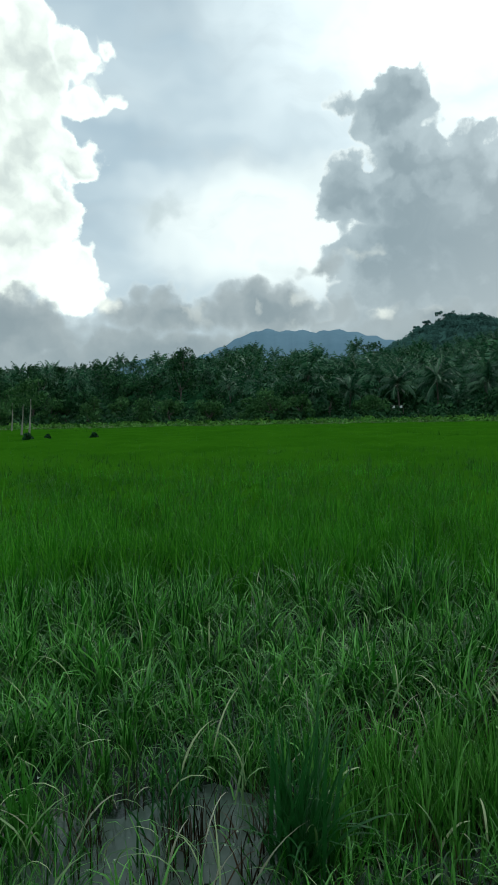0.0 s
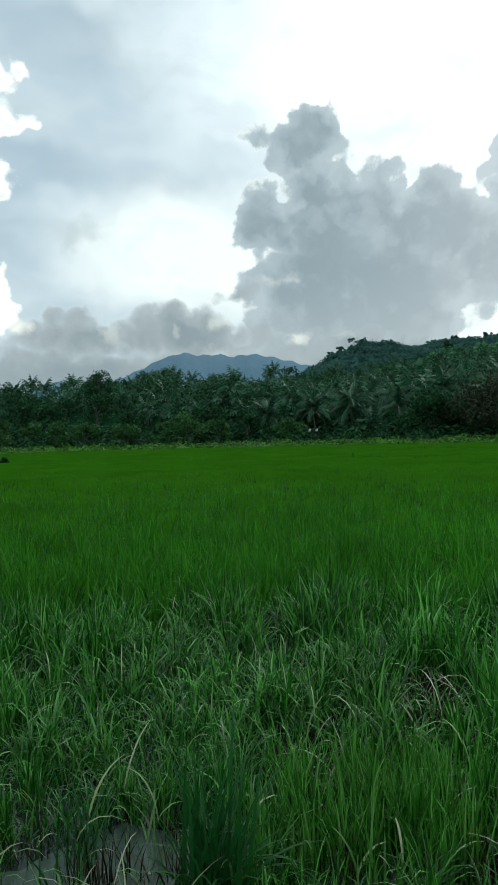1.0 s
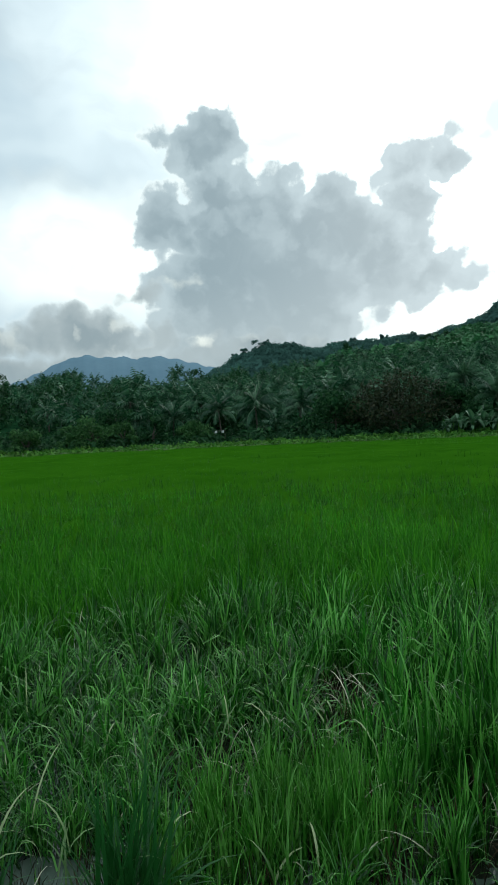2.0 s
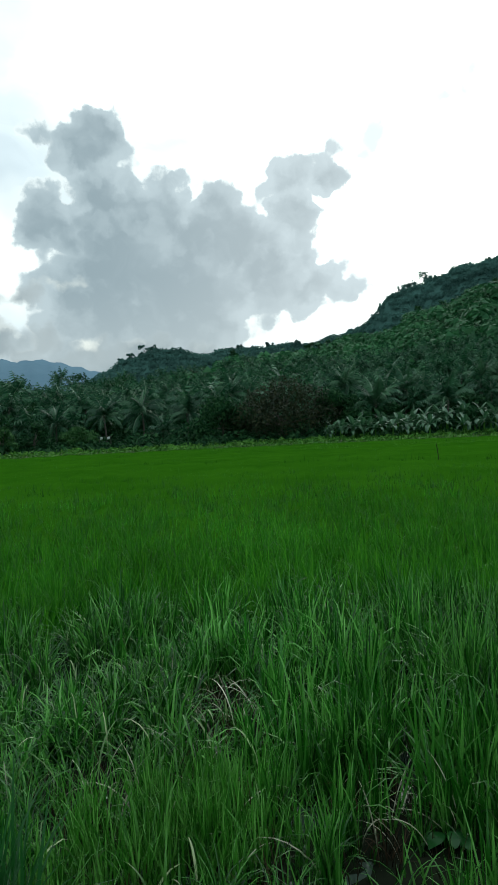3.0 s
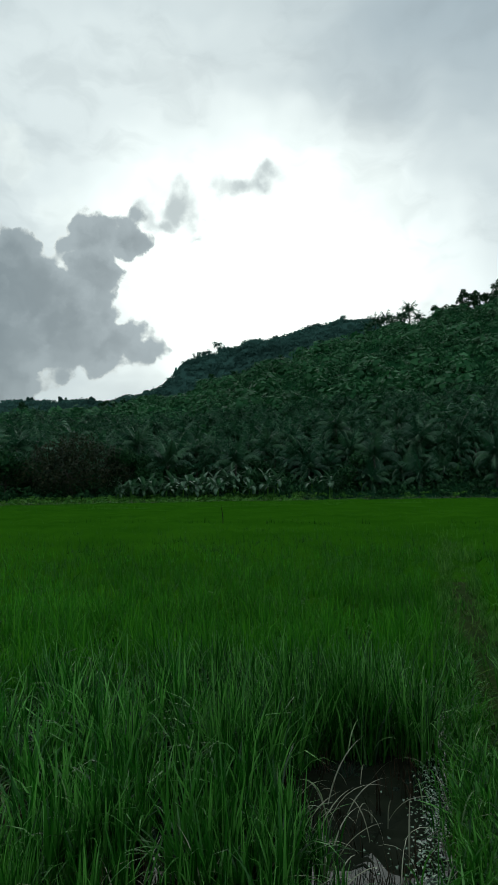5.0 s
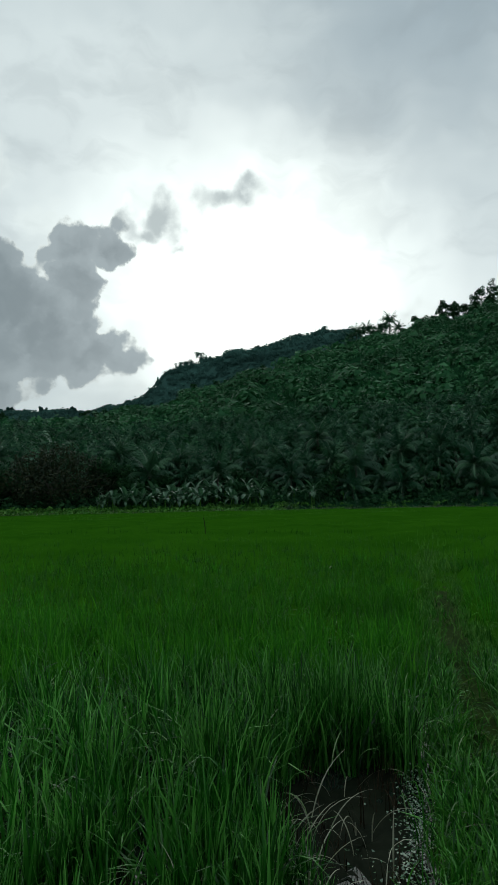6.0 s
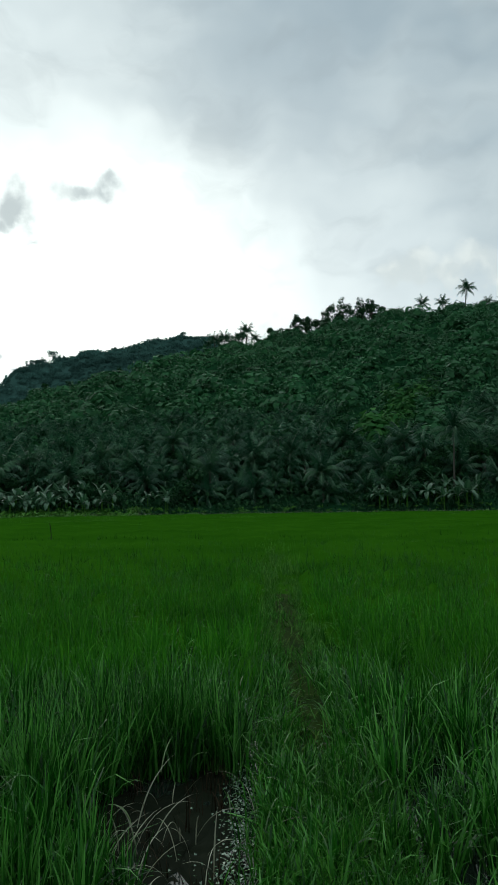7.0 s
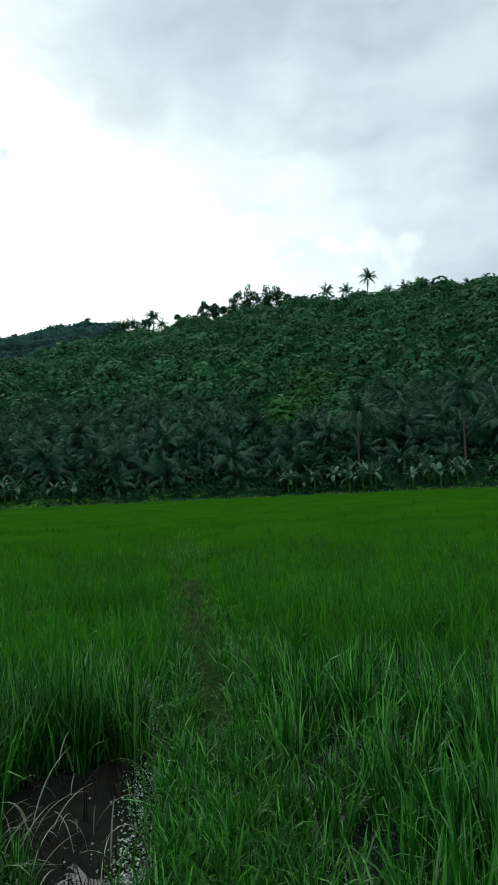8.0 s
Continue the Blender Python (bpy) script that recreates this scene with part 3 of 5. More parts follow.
def rice_blades(x, y, count, high, width, segs, spread=0.045, upright=1.0, z0=-0.03, arch=None, power=2.0, fan=0.22):
    """Tufts of blades at x, y."""
    n = len(x)
    k = np.repeat(np.arange(n), count)
    m = len(k)
    bx, by = x[k] + rng.normal(0, spread, m), y[k] + rng.normal(0, spread, m)
    tone = np.repeat(rng.uniform(0.8, 1.15, n), count)
    length = high * tone * rng.uniform(0.55, 1.15, m)
    phi = rng.uniform(0, 2 * np.pi, m)
    lean = np.abs(rng.normal(0, fan, m))
    bend = np.abs(rng.normal(0.25, 0.4, m)) * upright + (rng.random(m) < (0.16 * upright if arch is None else arch)) * rng.uniform(0.8, 1.9, m)
    return blades(np.stack([bx, by, np.full(m, z0)], 1), length, phi, lean, bend, width * rng.uniform(0.6, 1.25, m), segs, power)


def keep_rice(x, y, edge=0.3):
    d, r = dike_side(x, y), np.hypot(x, y)
    wide = edge * np.interp(r, [0, 3, 8, 20, 25], [1.35, 1.3, 1.4, 1.5, 0.0])
    ok = (np.abs(d) > wide)
    ok &= rng.random(len(x)) > thin(x, y) * 1.05
    return x[ok], y[ok]


def margin(x, y):
    """1 along the near, trampled margin of the paddy, 0 out in the tall stand."""
    r, a = np.hypot(x, y), np.degrees(np.arctan2(x, y))
    return np.clip((5.6 - r) / 2.0, 0, 1) * np.clip((24 - a) / 12, 0, 1)


def height_at(x, y):
    r = np.hypot(x, y)
    front = np.maximum(thin(x * (r + 0.3) / r, y * (r + 0.3) / r), thin(x * (r + 0.6) / r, y * (r + 0.6) / r)) * (r < 6)
    lumps = 0.05 * np.sin(x * 2.1 + y) * np.sin(y * 1.7 - x) + 0.035 * np.sin(x * 6.3 + y * 1.9) * np.sin(y * 5.1 - x * 2.2)
    return np.maximum((0.51 - 0.19 * margin(x, y) - 0.06 * thin(x, y) + lumps) * (1 - 0.35 * front), 0.24)


def build_rice():
    # single plants nearest the dike, each a thing of its own
    kinds = []
    for i in range(14):
        arch = i < 7
        v, f = rice_blades(np.zeros(1), np.zeros(1), 42 if arch else 36, 0.54, 0.0122 if arch else 0.0165, 6, 0.035, 1.7 if arch else 0.6, -0.03, 0.85 if arch else 0.14, fan=0.22 if arch else 0.16)
        kinds.append(mesh_np("rice_plant", v, f, RICE))
    x, y = keep_rice(*spots(1.2, 3.1, -28, 98, 48))
    ok = rng.random(len(x)) > 0.35 * margin(x, y)
    x, y = x[ok], y[ok]
    order = np.argsort(np.hypot(x, y))
    x, y = x[order], y[order]
    n = min(300, len(x))
    h, m = height_at(x, y), margin(x, y)
    for i in range(n):
        k = int(rng.integers(7)) + (0 if rng.random() < 0.15 + 0.7 * m[i] else 7)
        lone("rice_plant", kinds[k], "green rice plant with long arching blades standing in water", "rice plant", group="rice plants beside the dike",
             at=(x[i], y[i], 0), yaw=rng.uniform(0, 6.28), scale=h[i] / 0.50 * rng.uniform(0.8, 1.12) * float(np.interp(np.hypot(x[i], y[i]), [1.2, 2.5, 3.1], [0.52, 0.85, 0.95])))
    rest = []
    x2, y2 = keep_rice(*spots(3.1, 5.2, -28, 98, 38))
    # short bright tufts with water glinting between them
    gx, gy = rng.normal(0.74, 0.27, 120), rng.normal(2.46, 0.2, 120)
    lone("young_tufts", mesh_np("young_tufts", *rice_blades(gx, gy, 20, 0.31, 0.010, 4, 0.03, 0.6, -0.03, 0.12), YOUNG), "short light green tufts standing in a silty puddle", "rice", "stuff")
    # the tall wall of rice behind the pool
    t, q = rng.uniform(-1.9, 1.3, 130), rng.uniform(1.25, 2.2, 130)
    c, sn = np.cos(radians(33)), np.sin(radians(33))
    wx, wy = 2.80 + c * 0.50 * q * np.cos(t + 0.5) - sn * 0.37 * q * np.sin(t + 0.5), 2.10 + sn * 0.50 * q * np.cos(t + 0.5) + c * 0.37 * q * np.sin(t + 0.5)
    clear = dike_side(wx, wy) > 0.34
    rest.append(rice_blades(wx[clear], wy[clear], 26, 0.60, 0.0105, 5, 0.04, 0.8))
    x, y = np.concatenate([x[n:], x2]), np.concatenate([y[n:], y2])
    h, m = height_at(x, y), margin(x, y)
    for lo, hi in ((0, 0.3), (0.3, 0.36), (0.36, 0.42), (0.42, 0.47), (0.47, 0.51), (0.51, 0.56), (0.56, 1)):
        s = (h >= lo) & (h < hi)
        if s.any():
            rest.append(rice_blades(x[s], y[s], 29, 1.06 * float(h[s].mean()), 0.0145 - 0.0030 * float(m[s].mean()), 4, 0.032, 0.9 + float(m[s].mean()), -0.03, 0.22 + 0.6 * float(m[s].mean())))
    field = []
    x, y = keep_rice(*spots(5.2, 17, -28, 98, 25))
    r = np.hypot(x, y)
    ok = rng.random(len(x)) < np.interp(r, [5, 7.5, 11, 17], [1, 1, 0.4, 0])
    x, y = x[ok], y[ok]
    h = height_at(x, y)
    for lo, hi in ((0, 0.47), (0.47, 0.53), (0.53, 1)):
        s = (h >= lo) & (h < hi)
        field.append(rice_blades(x[s], y[s], 23, 1.0 * float(h[s].mean()), 0.0135, 3, 0.04, 1.1, -0.03, 0.25))
    x, y = keep_rice(*spots(7.0, 22, -28, 98, 14))
    r = np.hypot(x, y)
    ok = rng.random(len(x)) < np.interp(r, [7, 12, 22], [0.1, 1, 0.8])
    x, y = x[ok], y[ok]
    mid = rice_blades(x, y, 10, 0.50, 0.021, 2, 0.11, 1.1)
    x, y = keep_rice(*spots(1.1, 10, 98, 332, 24))
    rest.append(rice_blades(x, y, 11, 0.52, 0.018, 2, 0.05))
    v, f = joined(rest)
    # strong tufts at the water's edge, blade by blade
    one = np.zeros((1, 3))
    shapes = ((0.60, 0.10, 0.3), (0.55, 0.2, 0.5), (0.62, 0.05, 0.25), (0.50, 0.3, 0.7), (0.46, 0.35, 1.4), (0.58, 0.16, 0.9))
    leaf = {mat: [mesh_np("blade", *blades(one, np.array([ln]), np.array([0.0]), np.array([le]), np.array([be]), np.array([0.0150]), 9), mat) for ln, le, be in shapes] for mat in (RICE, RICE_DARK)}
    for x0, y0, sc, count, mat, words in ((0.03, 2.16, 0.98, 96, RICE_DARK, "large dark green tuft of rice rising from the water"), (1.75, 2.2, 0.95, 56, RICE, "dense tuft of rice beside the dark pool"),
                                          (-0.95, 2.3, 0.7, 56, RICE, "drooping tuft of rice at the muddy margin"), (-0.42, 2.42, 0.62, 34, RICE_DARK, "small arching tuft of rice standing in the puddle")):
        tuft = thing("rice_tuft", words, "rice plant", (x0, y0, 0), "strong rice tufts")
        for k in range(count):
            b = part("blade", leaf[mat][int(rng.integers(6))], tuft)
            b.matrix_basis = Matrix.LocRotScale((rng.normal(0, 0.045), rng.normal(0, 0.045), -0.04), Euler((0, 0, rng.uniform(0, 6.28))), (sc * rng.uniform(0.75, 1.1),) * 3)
    lone("rice_stand", mesh_np("rice_stand", v, f, RICE), "thick stand of bright green young rice", "rice", "stuff")
    lone("rice_stand", mesh_np("rice_stand", *joined(field), RICE_MID), "close ranks of young rice out in the paddy", "rice", "stuff")
    x, y = keep_rice(*spots(20, 84, -28, 98, 1.6))
    v, f = joined([mid, rice_blades(x, y, 6, 0.53, 0.045, 1, 0.35, 1.0)])
    lone("rice_field", mesh_np("rice_field", v, f, RICE_FAR), "even green rice field reaching to the forest edge", "rice field", "stuff")


build_rice()


def build_dike_grass():
    s = 0.9 + 21 * rng.random(3000) ** 1.8
    w = rng.normal(0, 0.2, 3000)
    ok = (np.abs(w) < 0.45) & ~((w > 0.33) & (s > 2.6) & (s < 5.1))
    s, w = s[ok], w[ok]
    gap = (np.abs(w + 0.02 + 0.03 * np.sin(s * 3)) < 0.16) & (rng.random(len(w)) < 0.93) & (s > 3.9)
    s, w = s[~gap], w[~gap]
    x = s * DIKE_DIR[0] - (w - 0.40) * DIKE_DIR[1]
    y = s * DIKE_DIR[1] + (w - 0.40) * DIKE_DIR[0]
    near = s < 7
    v, f = joined([rice_blades(x[near], y[near], 13, 0.23, 0.0085, 5, 0.05, 2.2, 0.06, 0.5), rice_blades(x[~near], y[~near], 8, 0.15, 0.012, 2, 0.07, 1.8, 0.06)])
    bs, bw = rng.uniform(-11, 0.95, 900), rng.uniform(-0.42, 0.42, 900)
    v, f = joined([(v, f), rice_blades(bs * DIKE_DIR[0] - (bw - 0.40) * DIKE_DIR[1], bs * DIKE_DIR[1] + (bw - 0.40) * DIKE_DIR[0], 9, 0.2, 0.010, 2, 0.07, 1.8, 0.05)])
    lone("dike_grass", mesh_np("dike_grass", v, f, WEED), "short tangled grass along the trodden dike", "grass", "stuff")
    # bleached dead blades bent over the open water
    cx = np.concatenate([rng.normal(2.50, 0.34, 70), rng.normal(1.35, 0.16, 40), rng.normal(1.5, 0.16, 26), rng.normal(-0.4, 0.4, 14), rng.normal(0.6, 0.3, 16), rng.normal(3.6, 0.4, 16)])
    cy = np.concatenate([rng.normal(1.95, 0.28, 70), rng.normal(3.45, 0.18, 40), rng.normal(2.1, 0.15, 26), rng.normal(2.1, 0.3, 14), rng.normal(2.75, 0.2, 16), rng.normal(1.35, 0.15, 16)])
    mx, my = spots(1.5, 5.4, -26, 62, 36)
    sel = rng.random(len(mx)) < 0.12 * margin(mx, my)
    cx, cy = np.concatenate([cx, mx[sel]]), np.concatenate([cy, my[sel]])
    # pale blades scattered as dying leaves and as glints on the stand
    mx, my = spots(1.5, 6.0, -27, 70, 62)
    sel = rng.random(len(mx)) < 0.12 + 0.40 * margin(mx, my)
    mx, my = mx[sel], my[sel]
    k = len(mx)
    v, f = blades(np.stack([mx, my, rng.uniform(0.0, 0.14, k)], 1), rng.uniform(0.16, 0.34, k), rng.uniform(0, 6.28, k), rng.uniform(0.0, 0.4, k), rng.uniform(1.0, 2.4, k), rng.uniform(0.006, 0.011, k), 6, 1.4)
    lone("fading_glint_blades", mesh_np("fading_glint_blades", v, f, FADING_GLINT), "pale curling blades among the rice, some fading, some painted as glints", "grass", "stuff")
    n = len(cx)
    v, f = blades(np.stack([cx, cy, np.zeros(n)], 1), rng.uniform(0.18, 0.42, n), rng.uniform(0, 6.28, n), rng.uniform(0.1, 0.6, n), rng.uniform(0.9, 2.4, n), rng.uniform(0.005, 0.009, n), 8)
    lone("dry_straw", mesh_np("dry_straw", v, f, STRAW), "pale dead rice blades bent over the water", "straw", "stuff")

    # brown rotting stems standing in the shallows of the margin
    x, y = spots(1.6, 4.2, -26, 60, 58)
    ok = (thin(x, y) > 0.12) & (rng.random(len(x)) < 0.8) | (rng.random(len(x)) < 0.12)
    lone("rotting_stubble", mesh_np("rotting_stubble", *rice_blades(x[ok], y[ok], 10, 0.22, 0.006, 4, 0.035, 1.0), STUBBLE), "brown rotting stems in the shallow water", "stubble", "stuff")
    # short curling grass filling the trampled margin
    x, y = spots(1.25, 4.4, -28, 36, 120)
    ok = rng.random(len(x)) < np.clip((42 - np.degrees(np.arctan2(x, y))) / 20, 0, 1) * (1 - 0.75 * (thin(x, y) > 0.3))
    lone("margin_grass", mesh_np("margin_grass", *rice_blades(x[ok], y[ok], 9, 0.25, 0.0085, 5, 0.06, 2.4), RICE), "short curling grass on the trampled paddy margin", "grass", "stuff")
    # small glossy leaves added as sparkle on the water along the dike and between the stems
    t, side = rng.uniform(2.5, 5.4, 2200), rng.normal(0.42, 0.045, 2200)
    x = np.concatenate([t * DIKE_DIR[0] - (side - 0.40) * DIKE_DIR[1], rng.normal(2.40, 0.35, 160), rng.normal(0.85, 0.22, 200), rng.normal(-0.4, 0.3, 60)])
    y = np.concatenate([t * DIKE_DIR[1] + (side - 0.40) * DIKE_DIR[0], rng.normal(1.6, 0.16, 160), rng.normal(2.5, 0.25, 200), rng.normal(2.3, 0.3, 60)])
    u = rng.normal(0, 0.25, (len(x), 3)) + np.array([0, 0, 1.0])
    u /= np.linalg.norm(u, axis=1, keepdims=True)
    v, f = scales(u, np.stack([x, y, rng.uniform(0.006, 0.09, len(x))], 1), rng.uniform(0.007, 0.015, (len(x), 1)), 0.5, 0.1)
    lone("water_weeds", mesh_np("water_weeds", v, f, POND), "tiny glossy leaves added as sparkle on the water beside the dike", "water weeds", "stuff")
    # short broad grass tufts on the near part of the dike
    t, side = rng.uniform(1.4, 6.5, 760), rng.normal(0, 0.19, 760)
    ok = ~((t > 3.9) & (np.abs(side) < 0.15)) & ~((side > 0.28) & (t > 2.5) & (t < 5.3))
    t, side = t[ok], side[ok]
    px, py = t * DIKE_DIR[0] - (side - 0.40) * DIKE_DIR[1], t * DIKE_DIR[1] + (side - 0.40) * DIKE_DIR[0]
    lone("dike_tufts", mesh_np("dike_tufts", *rice_blades(px, py, 14, 0.24, 0.013, 5, 0.03, 1.6, 0.05, 0.35, fan=0.4), RICE), "broad-bladed green grass tufts on the dike", "grass", "stuff")
    # olive weeds and yellowed tips edging the trodden strip
    t, side = rng.uniform(5.2, 20, 420), rng.choice([-1, 1], 420) * rng.uniform(0.10, 0.42, 420)
    px, py = t * DIKE_DIR[0] - (side - 0.40) * DIKE_DIR[1], t * DIKE_DIR[1] + (side - 0.40) * DIKE_DIR[0]
    lone("path_weeds", mesh_np("path_weeds", *rice_blades(px, py, 10, 0.19, 0.013, 3, 0.05, 2.0, 0.06), BUSH), "olive green weeds edging the trodden path", "weeds", "stuff")
    t, side = rng.uniform(12, 23, 90), rng.normal(0, 0.28, 90)
    px, py = t * DIKE_DIR[0] - (side - 0.40) * DIKE_DIR[1], t * DIKE_DIR[1] + (side - 0.40) * DIKE_DIR[0]
    lone("tall_path_weeds", mesh_np("tall_path_weeds", *rice_blades(px, py, 12, 0.48, 0.018, 3, 0.06, 1.3, 0.02), BUSH), "taller yellow-green weeds at the far end of the path", "weeds", "stuff")
    # dry trodden blades lying across the bare strip
    k = 800
    t, side = 3.4 + 17 * rng.random(k) ** 1.3, rng.normal(0, 0.12, k)
    px, py = t * DIKE_DIR[0] - (side - 0.40) * DIKE_DIR[1], t * DIKE_DIR[1] + (side - 0.40) * DIKE_DIR[0]
    v, f = blades(np.stack([px, py, np.full(k, 0.12)], 1), rng.uniform(0.10, 0.26, k), rng.uniform(0, 6.28, k), rng.uniform(0.7, 1.4, k), rng.uniform(0.2, 1.0, k), rng.uniform(0.006, 0.011, k), 4)
    lone("trodden_grass", mesh_np("trodden_grass", v, f, TRODDEN), "flattened yellowing blades on the trodden path", "grass", "stuff")
    # low weedy dikes across the far paddies
    bits = []
    for x0, y0, x1, y1 in ((8, 38, 20, 14.2), (21.3, 12, 29, -3), (12, 55, 30, 47), (30, 47, 49, 46.5), (28, 10.4, 41, 1), (30, 80, 63, 60), (-22, 62, 12, 56)):
        n = int(math.hypot(x1 - x0, y1 - y0) * 3.2)
        t = np.sort(rng.random(n))
        t = t[np.sin(t * 23 + x0) + np.sin(t * 9.1 + y0) > -1.0]
        bits.append(rice_blades(x0 + (x1 - x0) * t, y0 + (y1 - y0) * t, 12, 0.60, 0.03, 2, 0.2, 1.0))
    strips_ = []
    for a0, a1, r0, r1 in ((14, 52, 66, 72), (20, 56, 77, 79), (-24, 12, 74, 70), (30, 60, 52, 60), (62, 90, 70, 66)):
        n = int((a1 - a0) * 9)
        t = rng.random(n)
        t = t[np.sin(t * 31 + a0) + np.sin(t * 12.7 + r0) > -0.9]
        x, y = heading(a0 + (a1 - a0) * t, r0 + (r1 - r0) * t + rng.normal(0, 0.25, len(t)))
        strips_.append(rice_blades(x, y, 10, 0.72, 0.045, 1, 0.3, 1.0))
    lone("paddy_bank_grass", mesh_np("paddy_bank_grass", *joined(strips_), BUSH), "bright grass along the low banks between far paddies", "grass", "stuff")
    t = np.arange(-26, 92, 0.16)
    x, y = heading(t, 83.6 + 0.3 * np.sin(t * 0.7))
    lone("edge_grass", mesh_np("edge_grass", *rice_blades(x, y, 12, 0.80, 0.05, 1, 0.12, 1.0), STRAW), "pale dry grass on the dike at the forest edge", "grass", "stuff")
    lone("field_dike_weeds", mesh_np("field_dike_weeds", *joined(bits), DIKE_DARK), "dark weeds on the low dikes between paddies", "weeds", "stuff")


build_dike_grass()


def build_mud():
    """Low dark mud mounds added in the gaps of the stand to cover the water's sky glare."""
    # the two in the pool stand for the tall rice's shade and dark reflection
    for cx, cy, rx, ry in ((1.36, 3.5, 0.42, 0.5), (0.62, 3.1, 0.55, 0.36), (1.44, 2.06, 0.66, 0.56), (0.50, 2.72, 0.30, 0.26), (2.86, 2.22, 0.62, 0.46), (2.62, 1.86, 0.46, 0.34)):
        a, r = np.linspace(0, 2 * np.pi, 29), np.linspace(0.02, 1, 9)
        A, R_ = np.meshgrid(a, r)
        wob = 1 + 0.22 * np.sin(A * 3 + cx * 5) + 0.16 * np.sin(A * 5 + cy * 3) + 0.1 * np.sin(A * 9 + cx)
        z = 0.03 * (1 - R_ ** 2) - 0.012 + 0.014 * np.sin(A * 4 + R_ * 9) * np.sin(R_ * 14 + cx) + rng.normal(0, 0.004, R_.shape)
        z[:, -1] = z[:, 0]
        v = np.stack([np.cos(A) * R_ * rx * wob, np.sin(A) * R_ * ry * wob, z], -1).reshape(-1, 3)
        i, j = np.meshgrid(np.arange(8), np.arange(28), indexing="ij")
        k = i * 29 + j
        me = mesh_np("dark_mud_cover", v, np.stack([k, k + 1, k + 30, k + 29], -1).reshape(-1, 4), MUD)
        lone("dark_mud_cover", me, "low dark mud mound added over bright water between the rice plants", "mud", group="mud hummocks", at=(cx, cy, 0))


build_mud()


def build_puddle():
    """Open silty water at the margin and smaller patches, paled for sky reflection, with wandering edges."""
    for cx, cy, rx, ry in ((-0.28, 2.10, 0.72, 0.58), (0.86, 2.40, 0.55, 0.42), (2.12, 1.48, 0.34, 0.20)):
        a, r = np.linspace(0, 2 * np.pi, 49), np.linspace(0.02, 1, 4)
        A, R_ = np.meshgrid(a, r)
        wob = 1 + 0.14 * np.sin(A * 3 + cx * 4) + 0.09 * np.sin(A * 7 + cy) + 0.05 * np.sin(A * 13)
        wob[:, -1] = wob[:, 0]
        v = np.stack([cx + np.cos(A) * R_ * rx * wob, cy + np.sin(A) * R_ * ry * wob, np.full(A.shape, 0.005)], -1).reshape(-1, 3)
        i, j = np.meshgrid(np.arange(3), np.arange(48), indexing="ij")
        k = i * 49 + j
        lone("water_puddle", mesh_np("water_puddle", v, np.stack([k, k + 49, k + 50, k + 1], -1).reshape(-1, 4), SILTY_SKY), "open puddle of silty water between the rice, paled for the sky's reflection", "puddle", "structure")


build_puddle()


def build_broad_weed():
    """A low broad-leaved weed in the mud beside the pool."""
    s = np.linspace(0, 1, 7)
    p = thing("broad_leaved_weed", "small broad-leaved green weed in the dark mud", "weed", (1.60, 1.98, 0.0))
    w = 0.042 * np.sin(np.pi * np.clip(s, 0.04, 0.97)) ** 0.7
    lf = mesh_np("leaf", *strips(np.stack([0.03 + 0.11 * s, 0 * s, 0.10 + 0.05 * s - 0.07 * s ** 2], -1)[None], np.stack([0 * s, w, 0.006 * s], -1)[None]), RICE_DARK)
    part("stem", mesh_np("stem", *tube([(0, 0, -0.02), (0.004, 0, 0.06), (0, 0.004, 0.13)], [0.005, 0.004, 0.003], 6), RICE_DARK), p)
    for k in range(8):
        part("leaf", lf, p).matrix_basis = Matrix.LocRotScale((0, 0, 0.012 * k - 0.04), Euler((0, rng.normal(0, 0.2), k * 2.4)), (rng.uniform(0.5, 0.8),) * 3)


build_broad_weed()


# ---------------------------------------------------------------- palms
def frond(length, rise, droop, pairs, lw=0.12, seg=7):
    """One palm frond from the origin along +x: a drooping midrib with leaflets hanging either side."""
    s = np.linspace(0, 1, seg + 1)
    th = rise - droop * s ** 1.4
    mid = (th[1:] + th[:-1]) / 2
    px = np.concatenate([[0], np.cumsum(np.cos(mid))]) * length / seg
    pz = np.concatenate([[0], np.cumsum(np.sin(mid))]) * length / seg
    cent = np.stack([px, 0 * px, pz], -1)
    side = np.zeros_like(cent)
    side[:, 1] = 0.075 * (1 - 0.75 * s)
    out = [strips(cent[None], side[None])]
    q = np.repeat(np.linspace(0.14, 0.99, pairs), 2)
    sg = np.tile([1.0, -1.0], pairs)
    bx, bz, bt = np.interp(q, s, px), np.interp(q, s, pz), np.interp(q, s, th)
    ll = length * 0.27 * (0.35 + np.sin(np.pi * (0.12 + 0.83 * q)) * 0.75) * rng.uniform(0.85, 1.1, len(q))
    fwd = 0.30 + 0.5 * q
    dirs = np.stack([np.cos(bt) * fwd, sg * (0.85 - 0.35 * q), np.sin(bt) * fwd - rng.uniform(0.5, 1.1, len(q))], -1)
    dirs /= np.linalg.norm(dirs, axis=1, keepdims=True)
    b = np.stack([bx, 0 * bx, bz], -1)
    tipp = b + dirs * ll[:, None]
    along = np.stack([np.cos(bt), 0 * bt, np.sin(bt)], -1) * (lw * (0.6 + 0.6 * np.sin(np.pi * q)))[:, None]
    out.append(strips(np.stack([b, tipp], 1), np.stack([along * 0.6, along * 0.12], 1)))
    return joined(out)


def turned(vf, yaw, lift=0.0):
    v, f = vf
    c, s = math.cos(yaw), math.sin(yaw)
    return np.stack([v[:, 0] * c - v[:, 1] * s, v[:, 0] * s + v[:, 1] * c, v[:, 2] + lift], -1), f


